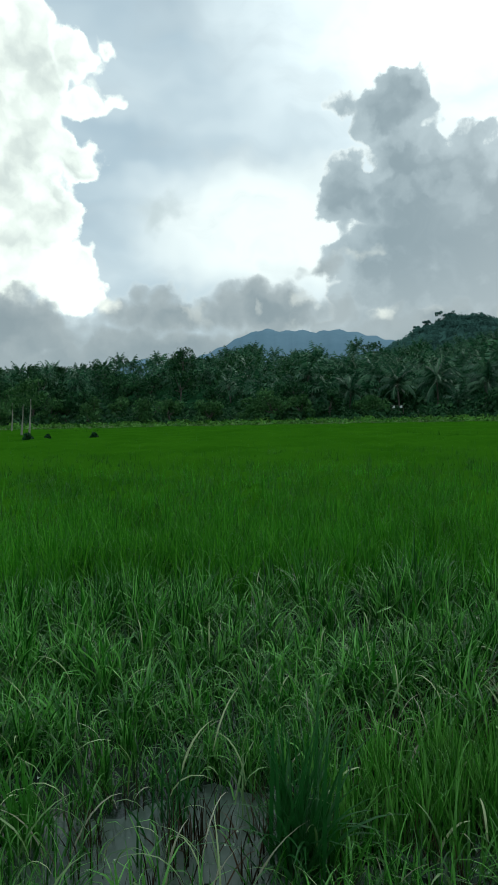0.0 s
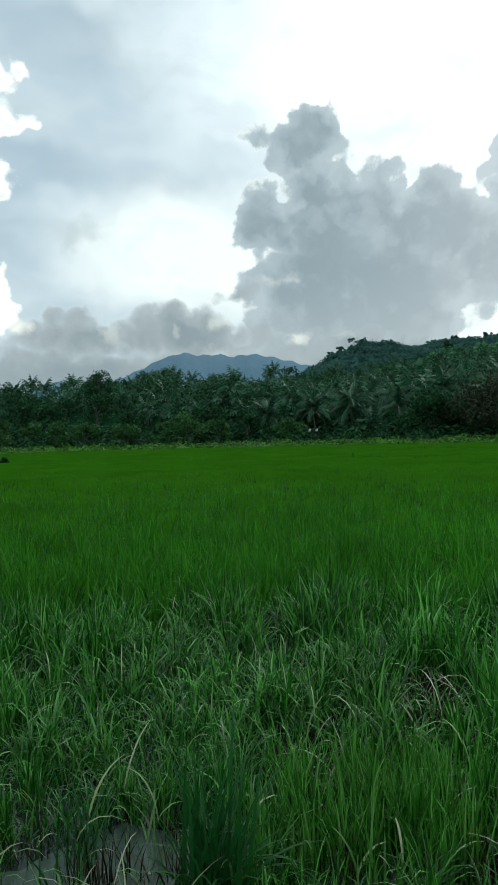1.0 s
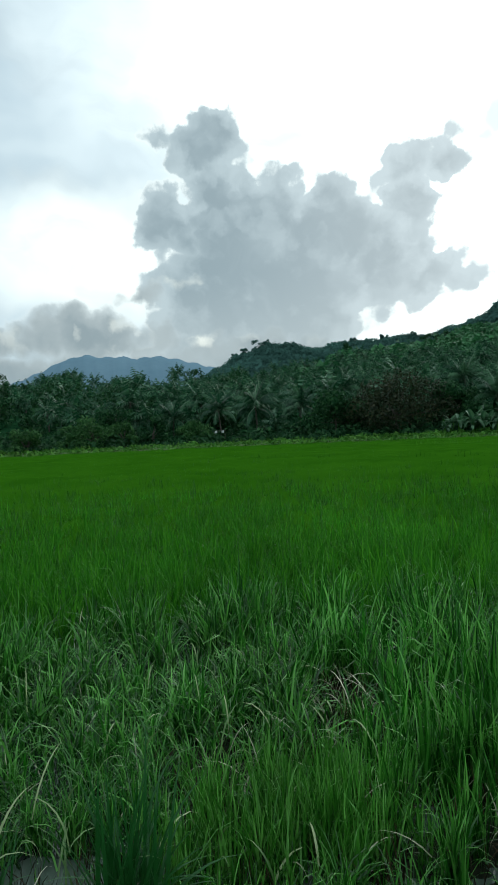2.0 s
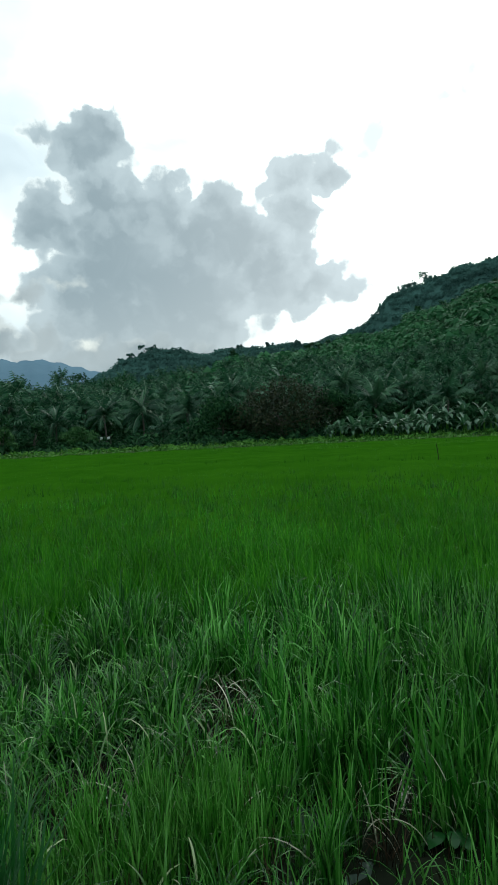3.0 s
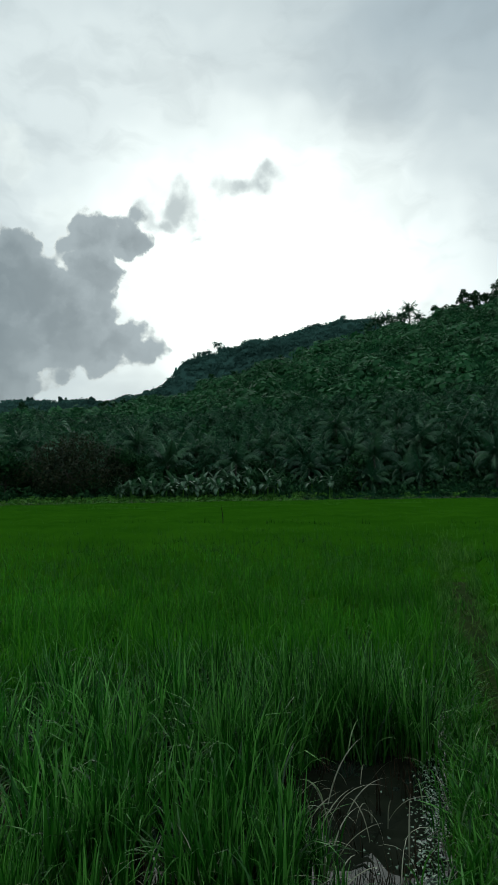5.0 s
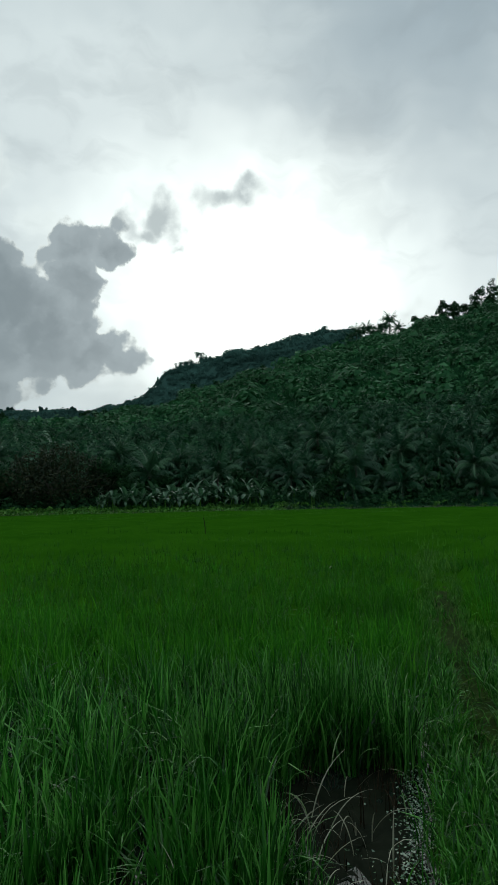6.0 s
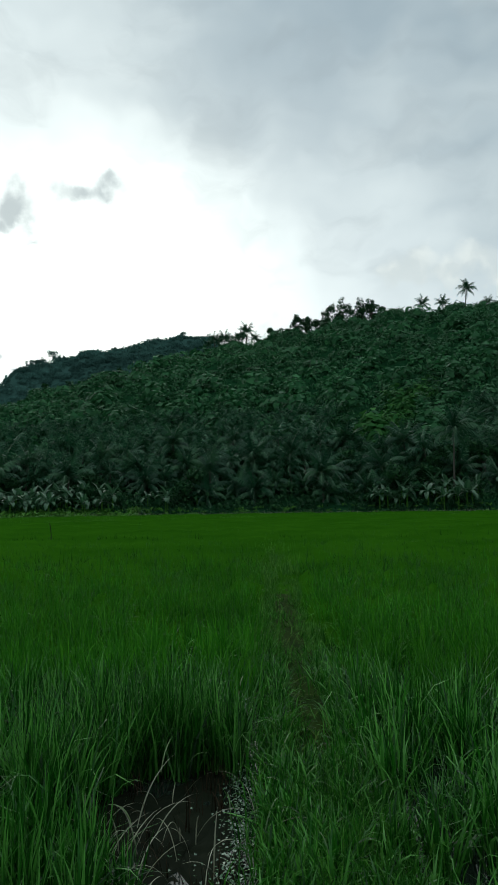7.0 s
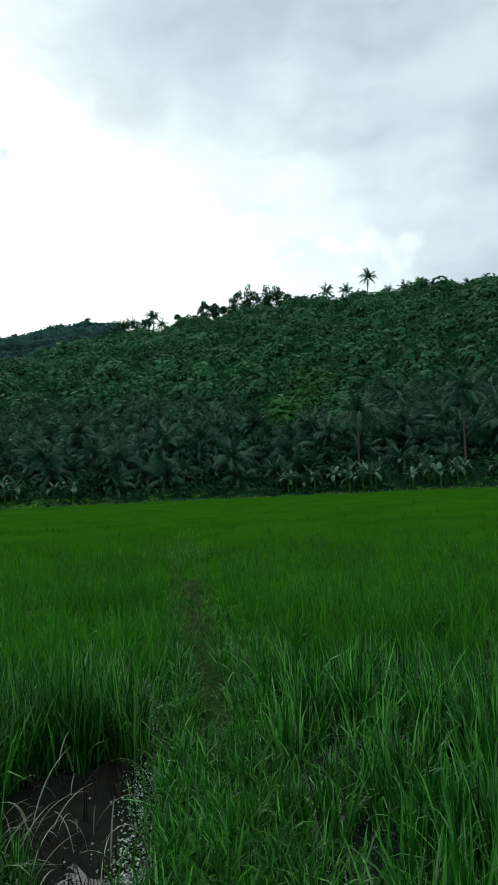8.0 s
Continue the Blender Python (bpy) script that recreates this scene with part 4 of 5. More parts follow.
def trunk_mesh(high, lean, r0=0.17, mat=None):
    t = np.linspace(0, 1, 9)
    pts = np.stack([lean * high * t ** 1.7, 0 * t, high * t - 0.4 * (t == 0)], -1)
    rad = r0 * (1 - 0.38 * t) + 0.09 * np.exp(-t * 14) + 0.008 * (np.arange(9) % 2)
    return mesh_np("trunk", *tube(pts, rad, 9), mat or BARK), (lean * high, 0.0, high)


FROND_AGES = [(1.40, 0.7), (1.2, 1.1), (1.0, 1.5), (0.75, 1.7), (0.5, 1.8), (0.15, 1.6), (-0.35, 1.1)]


def build_palms():
    whole = []
    for i in range(5):
        parts_, n = [], (16, 18)[i > 2]
        for k in range(n):
            rise, droop = FROND_AGES[min(6, int(k / n * 7))]
            parts_.append(turned(frond(rng.uniform(3.5, 4.4), rise + rng.normal(0, 0.12), droop + rng.normal(0, 0.15), 10, (0.26, 0.24)[i > 2], 5), k * 2.4 + rng.normal(0, 0.2)))
        me = mesh_np("crown", *joined(parts_), PALM)
        me.materials.append(MIDRIB_GLINT)
        me.materials.append(LIT_PALM)
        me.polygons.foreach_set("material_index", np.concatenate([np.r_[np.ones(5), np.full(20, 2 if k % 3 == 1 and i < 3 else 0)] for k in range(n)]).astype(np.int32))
        whole.append(me)
    singles = [mesh_np("frond", *frond(4.2, ri, dr, 26, 0.125, 9), PALM_ONE) for ri, dr in FROND_AGES]
    for me in singles:
        me.materials.append(MIDRIB_GLINT)
        me.polygons.foreach_set("material_index", np.r_[np.ones(9), np.zeros(52)].astype(np.int32))
    stems = [trunk_mesh(h, l) for h, l in ((4.2, 0.05), (5.2, -0.08), (6.2, 0.1), (3.2, 0.04), (11.0, 0.03), (9.6, -0.04), (4.6, 0.05))]

    def palm(a, r, kind, scale, fine, dz=0.0, crest=False, lbl="green coconut palm among dense hillside forest"):
        me, top = stems[kind]
        p = thing("coconut_palm", lbl, "palm tree", group="coconut palms below the hill")
        part("trunk", me, p, "grey ringed trunk")
        if fine:
            n = 18
            for k in range(n):
                age = min(6, int(k / n * 7))
                fr = part("frond", singles[age], p)
                fr.matrix_basis = Matrix.LocRotScale(top, Euler((rng.normal(0, 0.08), rng.normal(0, 0.1), k * 2.4 + rng.normal(0, 0.25))), (rng.uniform(0.88, 1.1),) * 3)
        else:
            cr = part("crown", whole[int(rng.integers(3, 5) if crest else rng.integers(3))], p)
            cr.matrix_basis = Matrix.LocRotScale(top, Euler((rng.normal(0, 0.07), rng.normal(0, 0.07), rng.uniform(0, 6.28))), None)
        x, y = heading(a, r)
        place(p, (x, y, float(land(a, r)) + dz), rng.uniform(0, 6.28), scale)

    # the front rank along the field's edge
    for a, r, k, s in ((13.0, 97, 1, 0.95), (16.2, 98, 1, 1.05), (8.8, 103, 3, 1.0), (4.5, 106, 1, 0.9), (20.0, 101, 0, 0.95), (36.4, 99, 3, 1.2), (39.0, 106, 0, 1.1), (34.2, 110, 2, 1.0), (42.4, 98, 3, 1.05),
                       (45.2, 108, 0, 1.0), (48.5, 101, 3, 1.0), (51.5, 109, 1, 1.05), (54.6, 97, 3, 1.1), (58.4, 103, 0, 1.1), (61.6, 104, 0, 1.0), (69.6, 99, 3, 1.0),
                       (79.5, 104, 0, 1.1), (88.5, 98, 1, 1.1), (71.6, 106, 0, 1.1), (24.0, 108, 2, 1.0), (56.5, 110, 2, 0.9), (66.8, 108, 1, 1.0)):
        palm(a, r, k, s * 0.96, True, -rng.uniform(0.2, 1.0))
    for a, r, k, s in ((84.35, 95, 4, 1.0), (75.5, 95, 5, 0.92), (64.5, 92, 6, 0.92)):
        palm(a, r, k, s, True, -0.2, lbl="tall coconut palm with heavy drooping fronds at the field edge")
    for a in np.arange(47.0, 92.0, 1.7):
        palm(a + rng.normal(0, 0.5), rng.uniform(91, 104), 3, rng.uniform(0.68, 1.02), True, -rng.uniform(0.8, 2.2), lbl="young coconut palm with drooping fronds down to the field edge")
    # thick palm groves up the lower slope
    grove = []
    n = single = 0
    while n < 860:
        a = rng.uniform(-2, 92)
        r = 101 + (float(np.interp(a, [-2, 14, 24, 36, 50, 92], [60, 88, 84, 58, 42, 26]))) * rng.random()
        if (a < 6 and rng.random() < 0.5) or (65 < a < 76 and r > 108):
            continue
        if r > 124 or single > 250:
            grove.append((a, r))
        else:
            single += 1
            palm(a, r, int(rng.integers(4)), rng.uniform(0.74, 1.02) * float(np.interp(a, [30, 45], [1.0, 0.86])), False, -rng.uniform(0.2, 1.9))
        n += 1
    grove += [(rng.uniform(-26, 6), rng.uniform(122, 176)) for _ in range(120)]
    ga = np.array(grove)
    bits = []
    for k in range(4):
        mine = ga[k::4]
        fr = joined([turned(frond(rng.uniform(3.2, 4.0), *FROND_AGES[min(6, int(q / 13 * 7))], 7, 0.30, 4), q * 2.4) for q in range(13)])
        bits.append(scattered(fr, at_land(mine[:, 0], mine[:, 1], 0) + np.stack([0 * mine[:, 0], 0 * mine[:, 0], rng.uniform(1.6, 3.6, len(mine))], 1), rng.uniform(0, 6.28, len(mine)), rng.uniform(0.74, 1.02, len(mine)) * np.interp(mine[:, 0], [30, 45], [1.0, 0.84])))
        for (a, r), p in zip(mine, at_land(mine[:, 0], mine[:, 1])):
            bits.append(tube([p, p + (0.1, 0, 1.5), p + (0, 0, 3.2)], [0.2, 0.15, 0.12], 5))
    lone("palm_grove", mesh_np("palm_grove", *joined(bits), PALM), "crowded coconut palms up the forested slope", "palm grove", "stuff")
    # palms standing on the skyline
    for a, s, k in ((54.4, 0.7, 3), (55.0, 0.9, 3), (55.5, 0.75, 3), (57.5, 0.8, 3), (55.9, 1.0, 3), (57.0, 0.8, 3), (57.9, 1.1, 0), (58.6, 0.8, 3), (56.4, 0.7, 3), (73.4, 0.9, 0), (75.2, 0.85, 0), (77.0, 0.95, 2), (78.8, 0.7, 3), (80.2, 0.8, 3), (81.6, 0.7, 3), (83.6, 0.7, 3), (85.4, 0.7, 3)):
        r1 = float(np.interp(a, [36, 60, 90], [250, 280, 265]))
        palm(a, r1 - 2, k, s * 1.25, False, -2.6 if a > 78 else -0.5, True, "lone coconut palm on the skyline of the hill")


build_palms()


# ---------------------------------------------------------------- scrub, trees, bananas, bank
def in_patch(a, e):
    """A lighter strip slanting up the slope."""
    u, w = (a - 70.8) * 0.74 + (e - 7.2) * 0.67, -(a - 70.8) * 0.67 + (e - 7.2) * 0.74
    ragged = 0.35 * np.sin(a * 7.3 + e * 3.1) * np.sin(e * 9.7 - a * 2.2)
    return np.hypot(u / 4.6, w / (0.95 + 0.4 * np.sin(u * 2))) + ragged < 0.85


def build_scrub():
    kinds = [clump(42, 0.34, 0.48, 0.95, 0.86, 0.12) for _ in range(5)] + [rosette(14, 0.12, 2.0) for _ in range(2)]
    bits, lush = [], []
    n = 8800
    a, r = rng.uniform(20, 93, n), np.sqrt(rng.uniform(112 ** 2, 300 ** 2, n))
    r1 = np.interp(a, [-180, 0, 20, 36, 60, 90, 180], [170, 175, 210, 250, 280, 265, 170])
    ok = r < r1 - 3
    a, r = a[ok], r[ok]
    extra = rng.uniform(64, 78, 1800), rng.uniform(112, 190, 1800)
    e = np.degrees(np.arctan2(land(*extra) - 1.6, extra[1]))
    ok = in_patch(extra[0], e)
    a, r = np.concatenate([a, extra[0][ok]]), np.concatenate([r, extra[1][ok]])
    p = at_land(a, r, -0.15)
    e = np.degrees(np.arctan2(p[:, 2] - 1.6, r))
    pt = in_patch(a, e)
    size = rng.uniform(1.3, 2.8, len(a)) * (0.85 + 0.35 * np.sin(a * 1.3) * np.sin(r * 0.11))
    size = np.maximum(size, 0.9) * np.where(rng.random(len(a)) < 0.10, 1.6, 1.0)
    size *= np.interp(np.interp(a, [20, 36, 60, 90], [210, 250, 280, 265]) - r, [0, 20], [0.72, 1.0])
    which = rng.integers(7, size=len(a))
    for k in range(7):
        s = (which == k) & ~pt
        bits.append(scattered(kinds[k], p[s], rng.uniform(0, 6.28, s.sum()), size[s]))
        s = (which == k) & pt
        lush.append(scattered(kinds[k], p[s], rng.uniform(0, 6.28, s.sum()), size[s] * 1.1))
    lone("hill_scrub", mesh_np("hill_scrub", *joined(bits), SCRUB), "dense dark green scrub and ferns covering the steep hillside", "scrub", "stuff")
    lone("fern_slope", mesh_np("fern_slope", *joined(lush), FERN), "lighter green strip of ferns on the hillside", "ferns", "stuff")
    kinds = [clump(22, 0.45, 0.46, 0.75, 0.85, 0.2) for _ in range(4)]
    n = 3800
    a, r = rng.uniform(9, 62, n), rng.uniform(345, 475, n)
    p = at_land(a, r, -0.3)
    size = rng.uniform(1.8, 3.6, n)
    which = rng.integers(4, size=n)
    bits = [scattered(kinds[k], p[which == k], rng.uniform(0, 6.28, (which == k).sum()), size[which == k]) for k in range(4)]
    lone("far_hill_woods", mesh_np("far_hill_woods", *joined(bits), HAZE_SCRUB), "green woods on the hill behind, with haze put into the leaf colour", "woods", "stuff")
    # mixed low growth under and between the palms and on the left-hand forest
    kinds = [clump(62, 0.21, 0.36, 1.0, 0.78, 0.25) for _ in range(6)] + [clump(34, 0.27, 0.34, 1.0, 0.75, 0.28) for _ in range(4)]
    a = np.concatenate([rng.uniform(-26, 92, 1000), rng.uniform(-26, 92, 1300)])
    r = np.concatenate([np.where(a[:1000] > 48, 85.6, 89.0) + 15 * rng.random(1000) ** 1.5, rng.uniform(103, 168, 1300)])
    p = at_land(a, r, -0.3)
    size = rng.uniform(0.9, 2.3, 2300) * np.clip((r - 82) / 9, 0.5, 1.1)
    which = np.concatenate([rng.integers(6, size=1000), rng.integers(6, 10, size=1300)])
    bits = [scattered(kinds[k], p[which == k], rng.uniform(0, 6.28, (which == k).sum()), size[which == k]) for k in range(10)]
    lone("forest_undergrowth", mesh_np("forest_undergrowth", *joined(bits), BROAD), "dark tangled bushes beneath the palms", "undergrowth", "stuff")
    # bright weeds on the bank where field and forest meet
    kinds = [clump(20, 0.55, 0.26, 0.7) for _ in range(4)]
    n = 2300
    a, r = rng.uniform(-26, 92, n), rng.uniform(83.5, 89.5, n)
    ok = rng.random(n) < np.interp(a, [-26, 44, 52, 92], [1, 1, 0.22, 0.1])
    a, r = a[ok], r[ok]
    n = len(a)
    p = at_land(a, r, 0.3)
    size = rng.uniform(0.35, 0.95, n) * np.interp(a, [44, 52], [1, 0.6])
    which = rng.integers(4, size=n)
    bits = [scattered(kinds[k], p[which == k], rng.uniform(0, 6.28, (which == k).sum()), size[which == k]) for k in range(4)]
    lone("bank_weeds", mesh_np("bank_weeds", *joined(bits), BUSH), "bright green weeds along the field bank", "weeds", "stuff")


build_scrub()


def tree_crown(lobes, leaves, size, mat):
    """Leaves gathered on overlapping lobes (x, y, z, radius), thinner inside, with gaps."""
    bits = []
    tot = sum(l[3] ** 2 for l in lobes)
    for x, y, z, rad in lobes:
        n = max(30, int(leaves * rad * rad / tot))
        u = rng.normal(0, 1, (n, 3))
        u /= np.linalg.norm(u, axis=1, keepdims=True)
        bump = 1 + 0.22 * np.sin(u[:, 0] * 5 + x) * np.sin(u[:, 1] * 6 + y) * np.sin(u[:, 2] * 5 + 1)
        p = np.array([x, y, z]) + u * (rad * bump * rng.uniform(0.6, 1.05, n))[:, None] * np.array([1, 1, 0.8])
        bits.append(scales(u, p, size * rng.uniform(0.6, 1.3, (n, 1)), 0.34, 0.6))
    return mesh_np("crown", *joined(bits), mat)


def limbs_mesh(high, lobes, r0, mat):
    t = np.linspace(0, 1, 6)
    bits = [tube(np.stack([0.15 * np.sin(t * 3), 0.1 * np.sin(t * 4), high * t - 0.3], -1), r0 * (1 - 0.5 * t), 8)]
    for x, y, z, rad in lobes:
        s = np.linspace(0, 1, 5)
        bits.append(tube(np.stack([x * s ** 1.2, y * s ** 1.2, high * 0.55 + (z - high * 0.55) * s], -1), r0 * 0.45 * (1 - 0.75 * s), 6))
    return mesh_np("trunk", *joined(bits), mat)


def tree(name, a, r, high, lobes, leaves, size, mat, bark, label, category="tree", r0=0.2, group="", dz=0.0):
    x, y = heading(a, r)
    p = thing(name, label, category, (x, y, float(land(a, r)) + dz), group)
    part("trunk", limbs_mesh(high, lobes, r0, bark), p)
    part("crown", tree_crown(lobes, leaves, size, mat), p)
    return p


def ball(n, rx, ry, z0, z1, rad):
    return [(rng.uniform(-rx, rx), rng.uniform(-ry, ry), rng.uniform(z0, z1), rad * rng.uniform(0.7, 1.2)) for _ in range(n)]


def build_trees():
    # wide russet tree on the field's edge
    lobes = [(-5, 0, 3.0, 2.6), (-2, 0, 4.8, 2.9), (1.5, 0, 5.3, 3.0), (4.5, 0, 4.2, 2.7), (6.8, 0, 2.6, 2.0), (-6.8, 0, 1.9, 1.8), (0, -2, 2.6, 2.8), (3, -2, 2.2, 2.4), (-3, -2, 2.0, 2.3), (-1, 2, 4, 2.6)]
    lobes = [(x * 0.95, y, z * 1.22, w * 1.12) for x, y, z, w in lobes]
    p = tree("spreading_tree", 28.2, 94, 3.8, lobes, 6500, 0.34, RUSSET, BARK, "broad dark tree with russet-tinged leaves at the field edge", r0=0.35)
    p.rotation_euler = (0, 0, -radians(27))
    tree("green_tree", 33.0, 97, 3.0, ball(5, 2.0, 1.5, 2.5, 5.0, 1.8), 2600, 0.4, BROAD, BARK, "rounded olive green tree beside the russet tree")
    tree("green_tree", 23.0, 94, 3.4, ball(8, 3.2, 1.6, 1.8, 6.0, 2.0), 3000, 0.42, BROAD, BARK, "dark leafy tree crowding against the russet tree")
    # left-hand forest: rounded broadleaf trees in ranks
    for i in range(96):
        a, r = rng.uniform(-26, 15), rng.uniform(91, 172)
        h = rng.uniform(3.4, 6.4) * (0.8 if r < 100 else 1.0)
        tree("broadleaf_tree", a, r, h * 0.6, ball(7, h * 0.36, h * 0.36, h * 0.3, h * 0.95, h * 0.26), 680, 0.44, BROAD, BARK, "rounded broadleaf tree in the forest edge", group="broadleaf forest trees", dz=-0.3)
    for i in range(26):
        a, r = rng.uniform(-25, 12), rng.uniform(88.5, 98)
        h = rng.uniform(2.4, 4.8)
        tree("broadleaf_tree", a, r, h * 0.5, ball(8, h * 0.38, h * 0.34, h * 0.2, h * 0.85, h * 0.26), 1000, 0.34, LIGHT_BROAD, BARK, "rounded lighter green tree standing at the field edge", group="lighter edge trees", dz=-0.2)
    for i in range(46):
        a, r = rng.uniform(34, 91), rng.uniform(91, 122)
        h = rng.uniform(2.6, 5.2)
        tree("broadleaf_tree", a, r, h * 0.6, ball(4, h * 0.34, h * 0.34, h * 0.4, h * 0.9, h * 0.3), 700, 0.45, BROAD, BARK, "dark broadleaf tree under the palms", group="broadleaf forest trees", dz=-0.2)
    # slender pale-trunked trees at the open end of the field
    for a, r, h in ((-18.9, 50, 3.1), (-19.5, 52, 2.8), (-20.2, 74, 3.6)):
        x, y = heading(a, r)
        p = thing("slender_tree", "thin pale-trunked tree with sparse leaves at the field edge", "tree", (x, y, 0.2), "slender trees")
        t = np.linspace(0, 1, 7)
        part("trunk", mesh_np("trunk", *tube(np.stack([0.25 * t, 0.1 * np.sin(t * 3), h * t - 0.2], -1), 0.085 * (1 - 0.55 * t), 8), PALE_BARK), p, "pale bare trunk")
        part("crown", tree_crown([(0.2, 0, h, 0.75), (-0.7, 0, h - 0.3, 0.55), (0.9, 0.3, h - 0.1, 0.6), (0.1, 0, h + 0.8, 0.6), (-0.5, 0.2, h + 0.6, 0.5), (0.7, 0, h + 1.0, 0.5)], 420, 0.22, LIGHT_BROAD), p)
    # bushes out in the paddy
    for a, r, s in ((-19.0, 40, 0.42), (-17.4, 42, 0.28), (-13.6, 41, 0.34)):
        x, y = heading(a, r)
        p = thing("field_bush", "small dark bush standing alone in the rice", "bush", (x, y, 0.3), "lone field bushes")
        part("stem", mesh_np("stem", *tube([(0, 0, -0.35), (0.03, 0, 0.2), (0.0, 0.02, s)], [0.03, 0.025, 0.01], 6), BARK), p)
        part("crown", tree_crown([(0, 0, s * 0.8, s * 0.5), (s * 0.4, 0, s * 0.4, s * 0.35), (-s * 0.4, 0, s * 0.4, s * 0.35)], 160, 0.16, BROAD), p)
    # big trees on the skyline
    for a, h, w in ((62.4, 12.5, 2.2), (63.3, 11.5, 2.6), (64.3, 9.5, 2.6), (65.2, 12.5, 3.0), (66.2, 13.0, 3.0), (67.2, 12.0, 3.0), (68.3, 13.5, 3.0), (69.1, 13.0, 2.8), (70.0, 10.0, 2.8), (71.0, 6.0, 2.4), (61.5, 6.5, 2.6), (60.4, 5.5, 2.4), (59.4, 4.0, 2.2), (53.6, 5.5, 2.6), (54.6, 4.5, 2.4), (52.7, 5.5, 2.4), (55.8, 4.0, 2.2), (51.8, 4.5, 2.2), (57.2, 3.5, 2.0)):
        spread = [(rng.normal(0, w * (0.35 + 0.5 * q)), rng.normal(0, w * 0.5), h * q, w * rng.uniform(0.35, 0.6)) for q in rng.uniform(0.05, 0.95, 34)]
        tree("skyline_tree", a, 281, h * 0.75, spread, 1500, 0.64, BROAD, BARK, "tall feathery tree on the crest of the hill", group="crest trees", dz=-1.2)
    # a broken row of small trees along the low crest
    for a in np.concatenate([np.linspace(21.5, 35.0, 17), np.linspace(38, 50, 9)]):
        a, h = a + rng.normal(0, 0.25), rng.uniform(1.8, 4.2)
        tree("crest_tree", a, float(np.interp(a, [20, 36, 60], [210, 250, 280])) - 4, h * 0.6, ball(5, h * 0.34, h * 0.3, h * 0.3, h * 0.9, h * 0.28), 240, 0.5, BROAD, BARK, "small dark tree on the low crest of the slope", group="low crest trees", dz=-0.5)
    for a, r, h, w in ((16.7, 418, 11, 3.0), (17.4, 419, 8, 2.6), (15.3, 418, 7, 1.8), (14.6, 418, 6, 1.6), (41.2, 460, 11, 3.5), (40.2, 460, 7, 3.0), (34.6, 458, 8, 2.5), (46.2, 460, 7, 1.8), (24.9, 420, 6, 1.6), (27.5, 425, 6, 1.6), (30.0, 430, 6, 1.6), (39.3, 460, 7, 3), (52.2, 460, 8, 3)):
        tree("far_crest_tree", a, r, h * 0.7, ball(18, w * 1.3, w * 0.9, h * 0.1, h * 0.85, w * 0.5), 800, 0.8, HAZE_SCRUB, BARK, "spreading tree on the far crest", group="far crest trees", dz=-1.0)


build_trees()


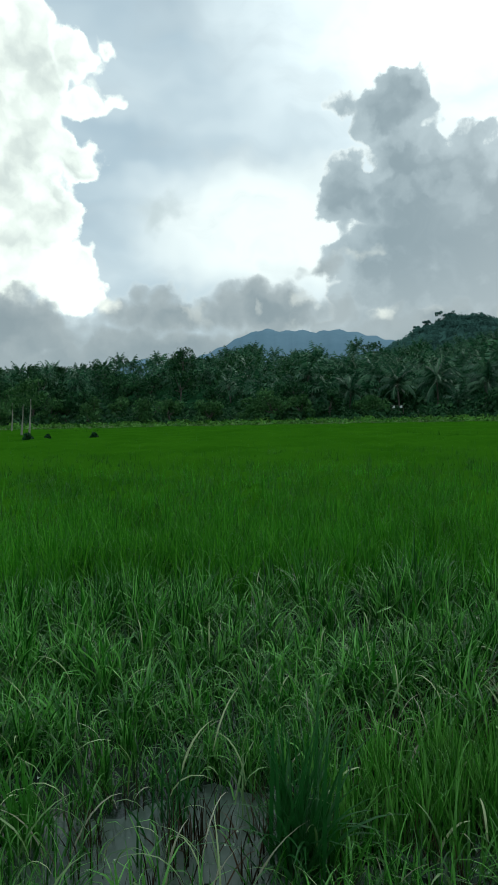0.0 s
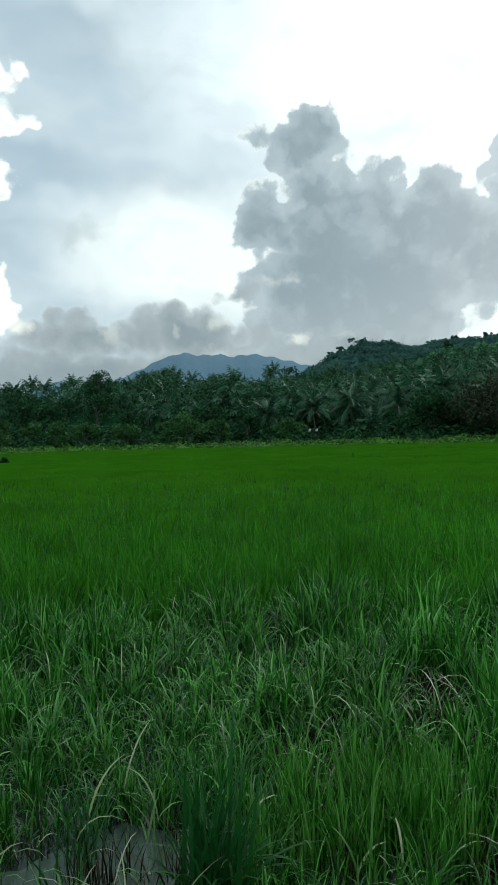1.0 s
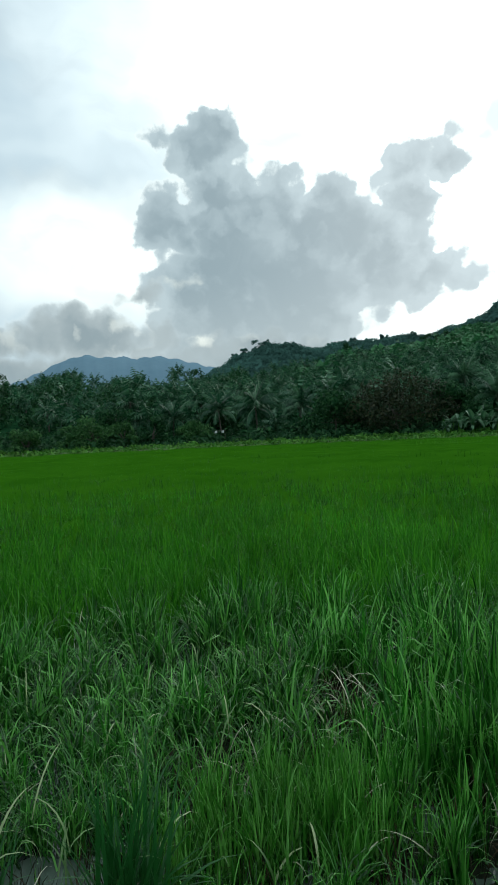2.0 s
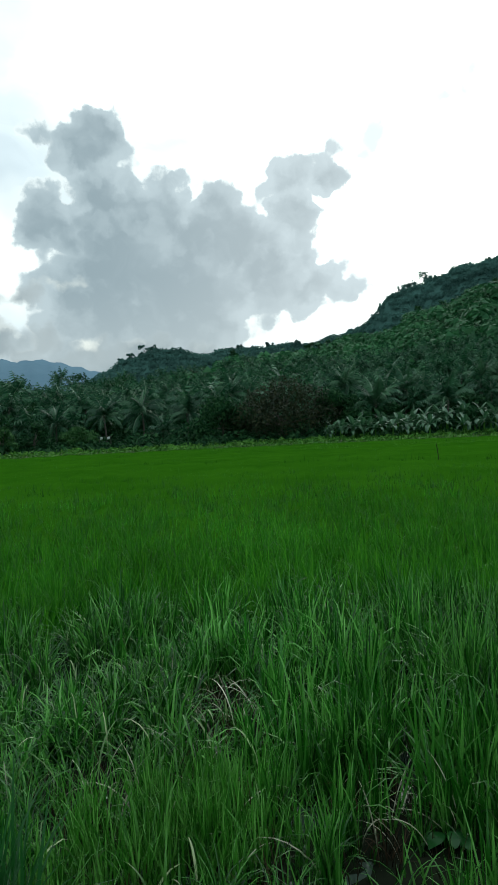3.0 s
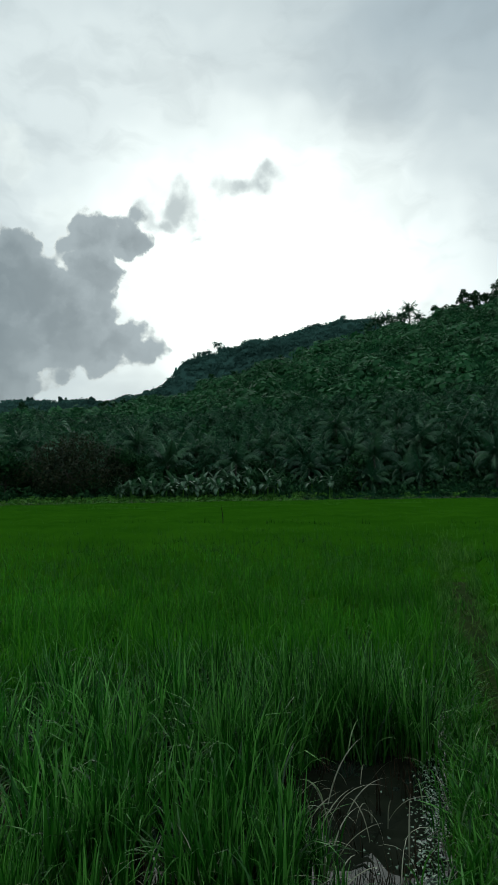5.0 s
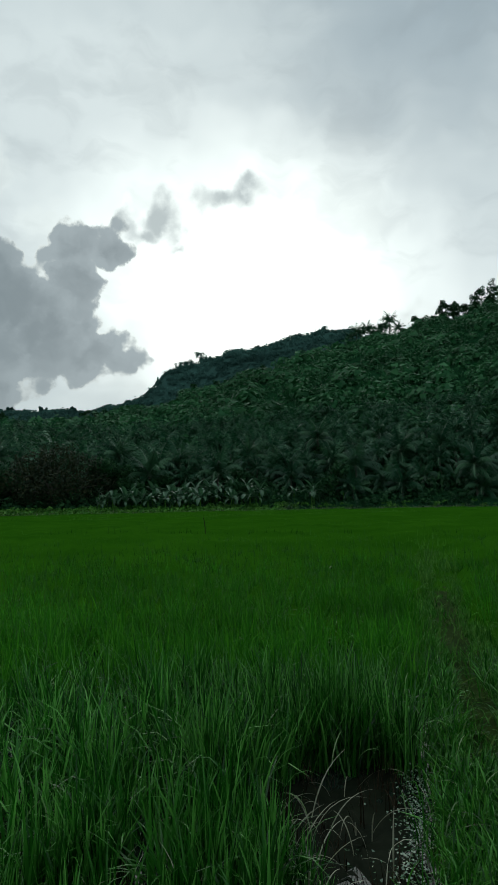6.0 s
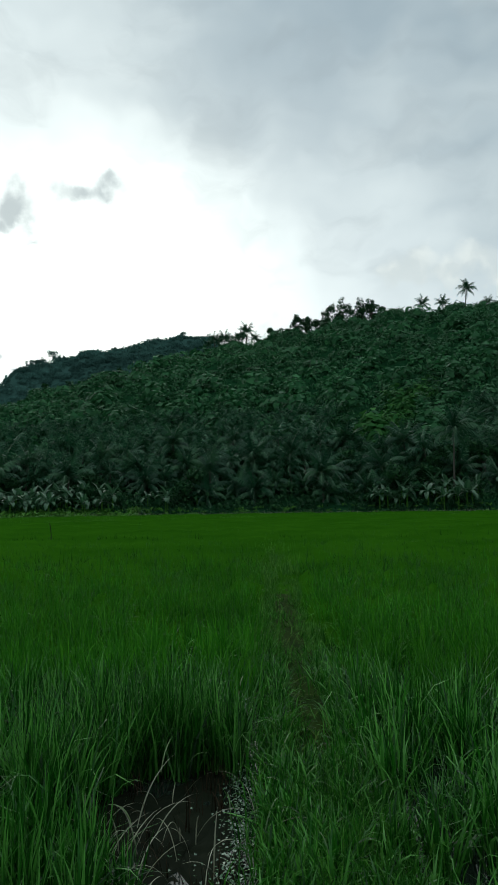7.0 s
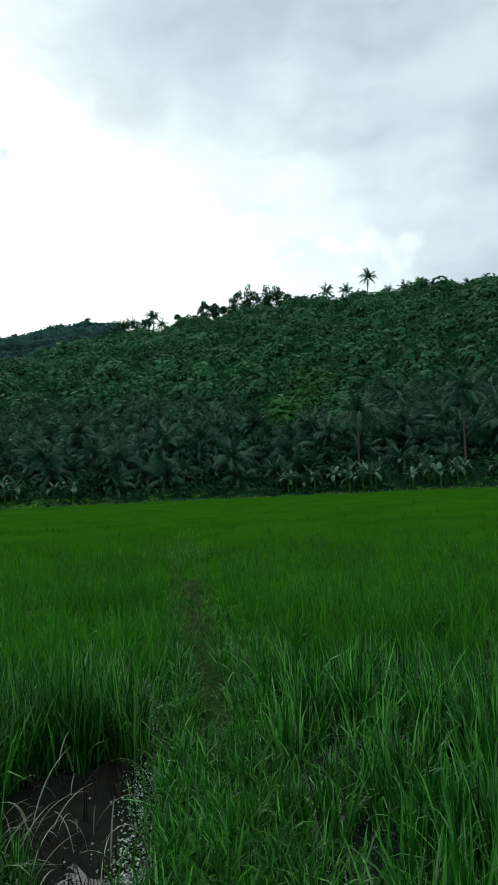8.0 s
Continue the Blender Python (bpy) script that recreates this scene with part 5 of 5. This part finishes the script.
def build_bananas():
    def leaf(length, rise, droop, width):
        s = np.linspace(0, 1, 8)
        th = rise - droop * s ** 1.3
        px = np.concatenate([[0], np.cumsum(np.cos(th[1:]))]) * length / 7
        pz = np.concatenate([[0], np.cumsum(np.sin(th[1:]))]) * length / 7
        w = width * np.array([0.08, 0.2, 0.85, 1.0, 1.0, 0.9, 0.65, 0.1])
        a = strips(np.stack([px, -w / 2, pz - w * 0.12], -1)[None], np.stack([0 * w, w / 2, -w * 0.12], -1)[None])
        b = strips(np.stack([px, w / 2, pz - w * 0.12], -1)[None], np.stack([0 * w, w / 2, w * 0.12], -1)[None])
        return joined([a, b])
    leaves = [mesh_np("leaf", *leaf(1.75, ri, dr, 0.27), BANANA) for ri, dr in ((1.35, 0.9), (1.1, 1.6), (0.8, 2.0), (0.4, 2.0))]
    t = np.linspace(0, 1, 5)
    stem = mesh_np("stem", *tube(np.stack([0.05 * t, 0 * t, 2.0 * t - 0.4], -1), 0.14 - 0.07 * t, 8), BUSH)
    spots_ = [(a, rng.uniform(87.5, 94.0)) for a in np.concatenate([np.linspace(32.2, 46, 58), rng.uniform(69.0, 77.5, 42), rng.uniform(79, 84, 14), rng.uniform(76, 90, 8), rng.uniform(48, 56, 5)])]
    for a, r in spots_:
        x, y = heading(a + rng.normal(0, 0.2), r)
        p = thing("banana_plant", "banana plant with broad glossy drooping leaves", "banana plant", group="banana plants along the bank")
        part("stem", stem, p)
        for k in range(8):
            l = part("leaf", leaves[min(3, k // 2)], p)
            l.matrix_basis = Matrix.LocRotScale((0.05, 0, 1.6), Euler((0, 0, k * 2.3 + rng.normal(0, 0.3))), (rng.uniform(0.8, 1.15),) * 3)
        place(p, (x, y, float(land(a, r)) + 0.1), rng.uniform(0, 6.28), rng.uniform(0.65, 1.2))


build_bananas()


def build_stake():
    x, y = heading(41.2, 26)
    t = np.linspace(0, 1, 6)
    lone("stake", mesh_np("stake", *tube(np.stack([0.10 * np.sin(t * 2.6) - 0.05 * t, 0.02 * t, 1.08 * t - 0.06], -1), 0.021 - 0.008 * t, 7), DARK_WOOD), "thin bent wooden stake standing in the rice", "stake", at=(x, y, 0))


build_stake()


def build_cloths():
    """Two pale cloths hung on a small bamboo rail under the palms."""
    x, y = heading(12.8, 90.5)
    z = float(land(12.8, 90.5))
    p = thing("drying_rail", "small bamboo rail with posts under the palms", "rail", (x, y, z + 0.2))
    for d in (-0.75, 0.75):
        part("post", mesh_np("post", *tube([(d, 0, -0.4), (d + 0.03, 0, 1.0), (d, 0.02, 2.0)], [0.04, 0.035, 0.03], 7), BARK), p)
    part("crossbar", mesh_np("crossbar", *tube([(-0.9, 0, 1.9), (0, 0, 1.86), (0.9, 0, 1.9)], [0.028, 0.026, 0.024], 7), BARK), p)
    p.rotation_euler = (0, 0, -radians(12.8))
    for d in (-0.48, 0.48):
        u, w = np.meshgrid(np.linspace(-0.17, 0.17, 9), np.linspace(0, 1, 7))
        v = np.stack([u, 0.05 * np.sin(u * 22 + d * 9) * w - 0.03, -0.34 * w + 0.02 * np.sin(u * 9)], -1).reshape(-1, 3)
        i, j = np.meshgrid(np.arange(6), np.arange(8), indexing="ij")
        k = i * 9 + j
        f = np.stack([k, k + 1, k + 10, k + 9], -1).reshape(-1, 4)
        me = mesh_np("cloth", v, f, CLOTH)
        c, sn = math.cos(radians(12.8)), math.sin(radians(12.8))
        ob = lone("hanging_cloth", me, "pale cloth hung to dry on a bamboo rail", "cloth", group="drying cloths", at=(x + d * c, y - d * sn, z + 2.08), yaw=-radians(12.8))
        ob.modifiers.new("thickness", "SOLIDIFY").thickness = 0.008


build_cloths()
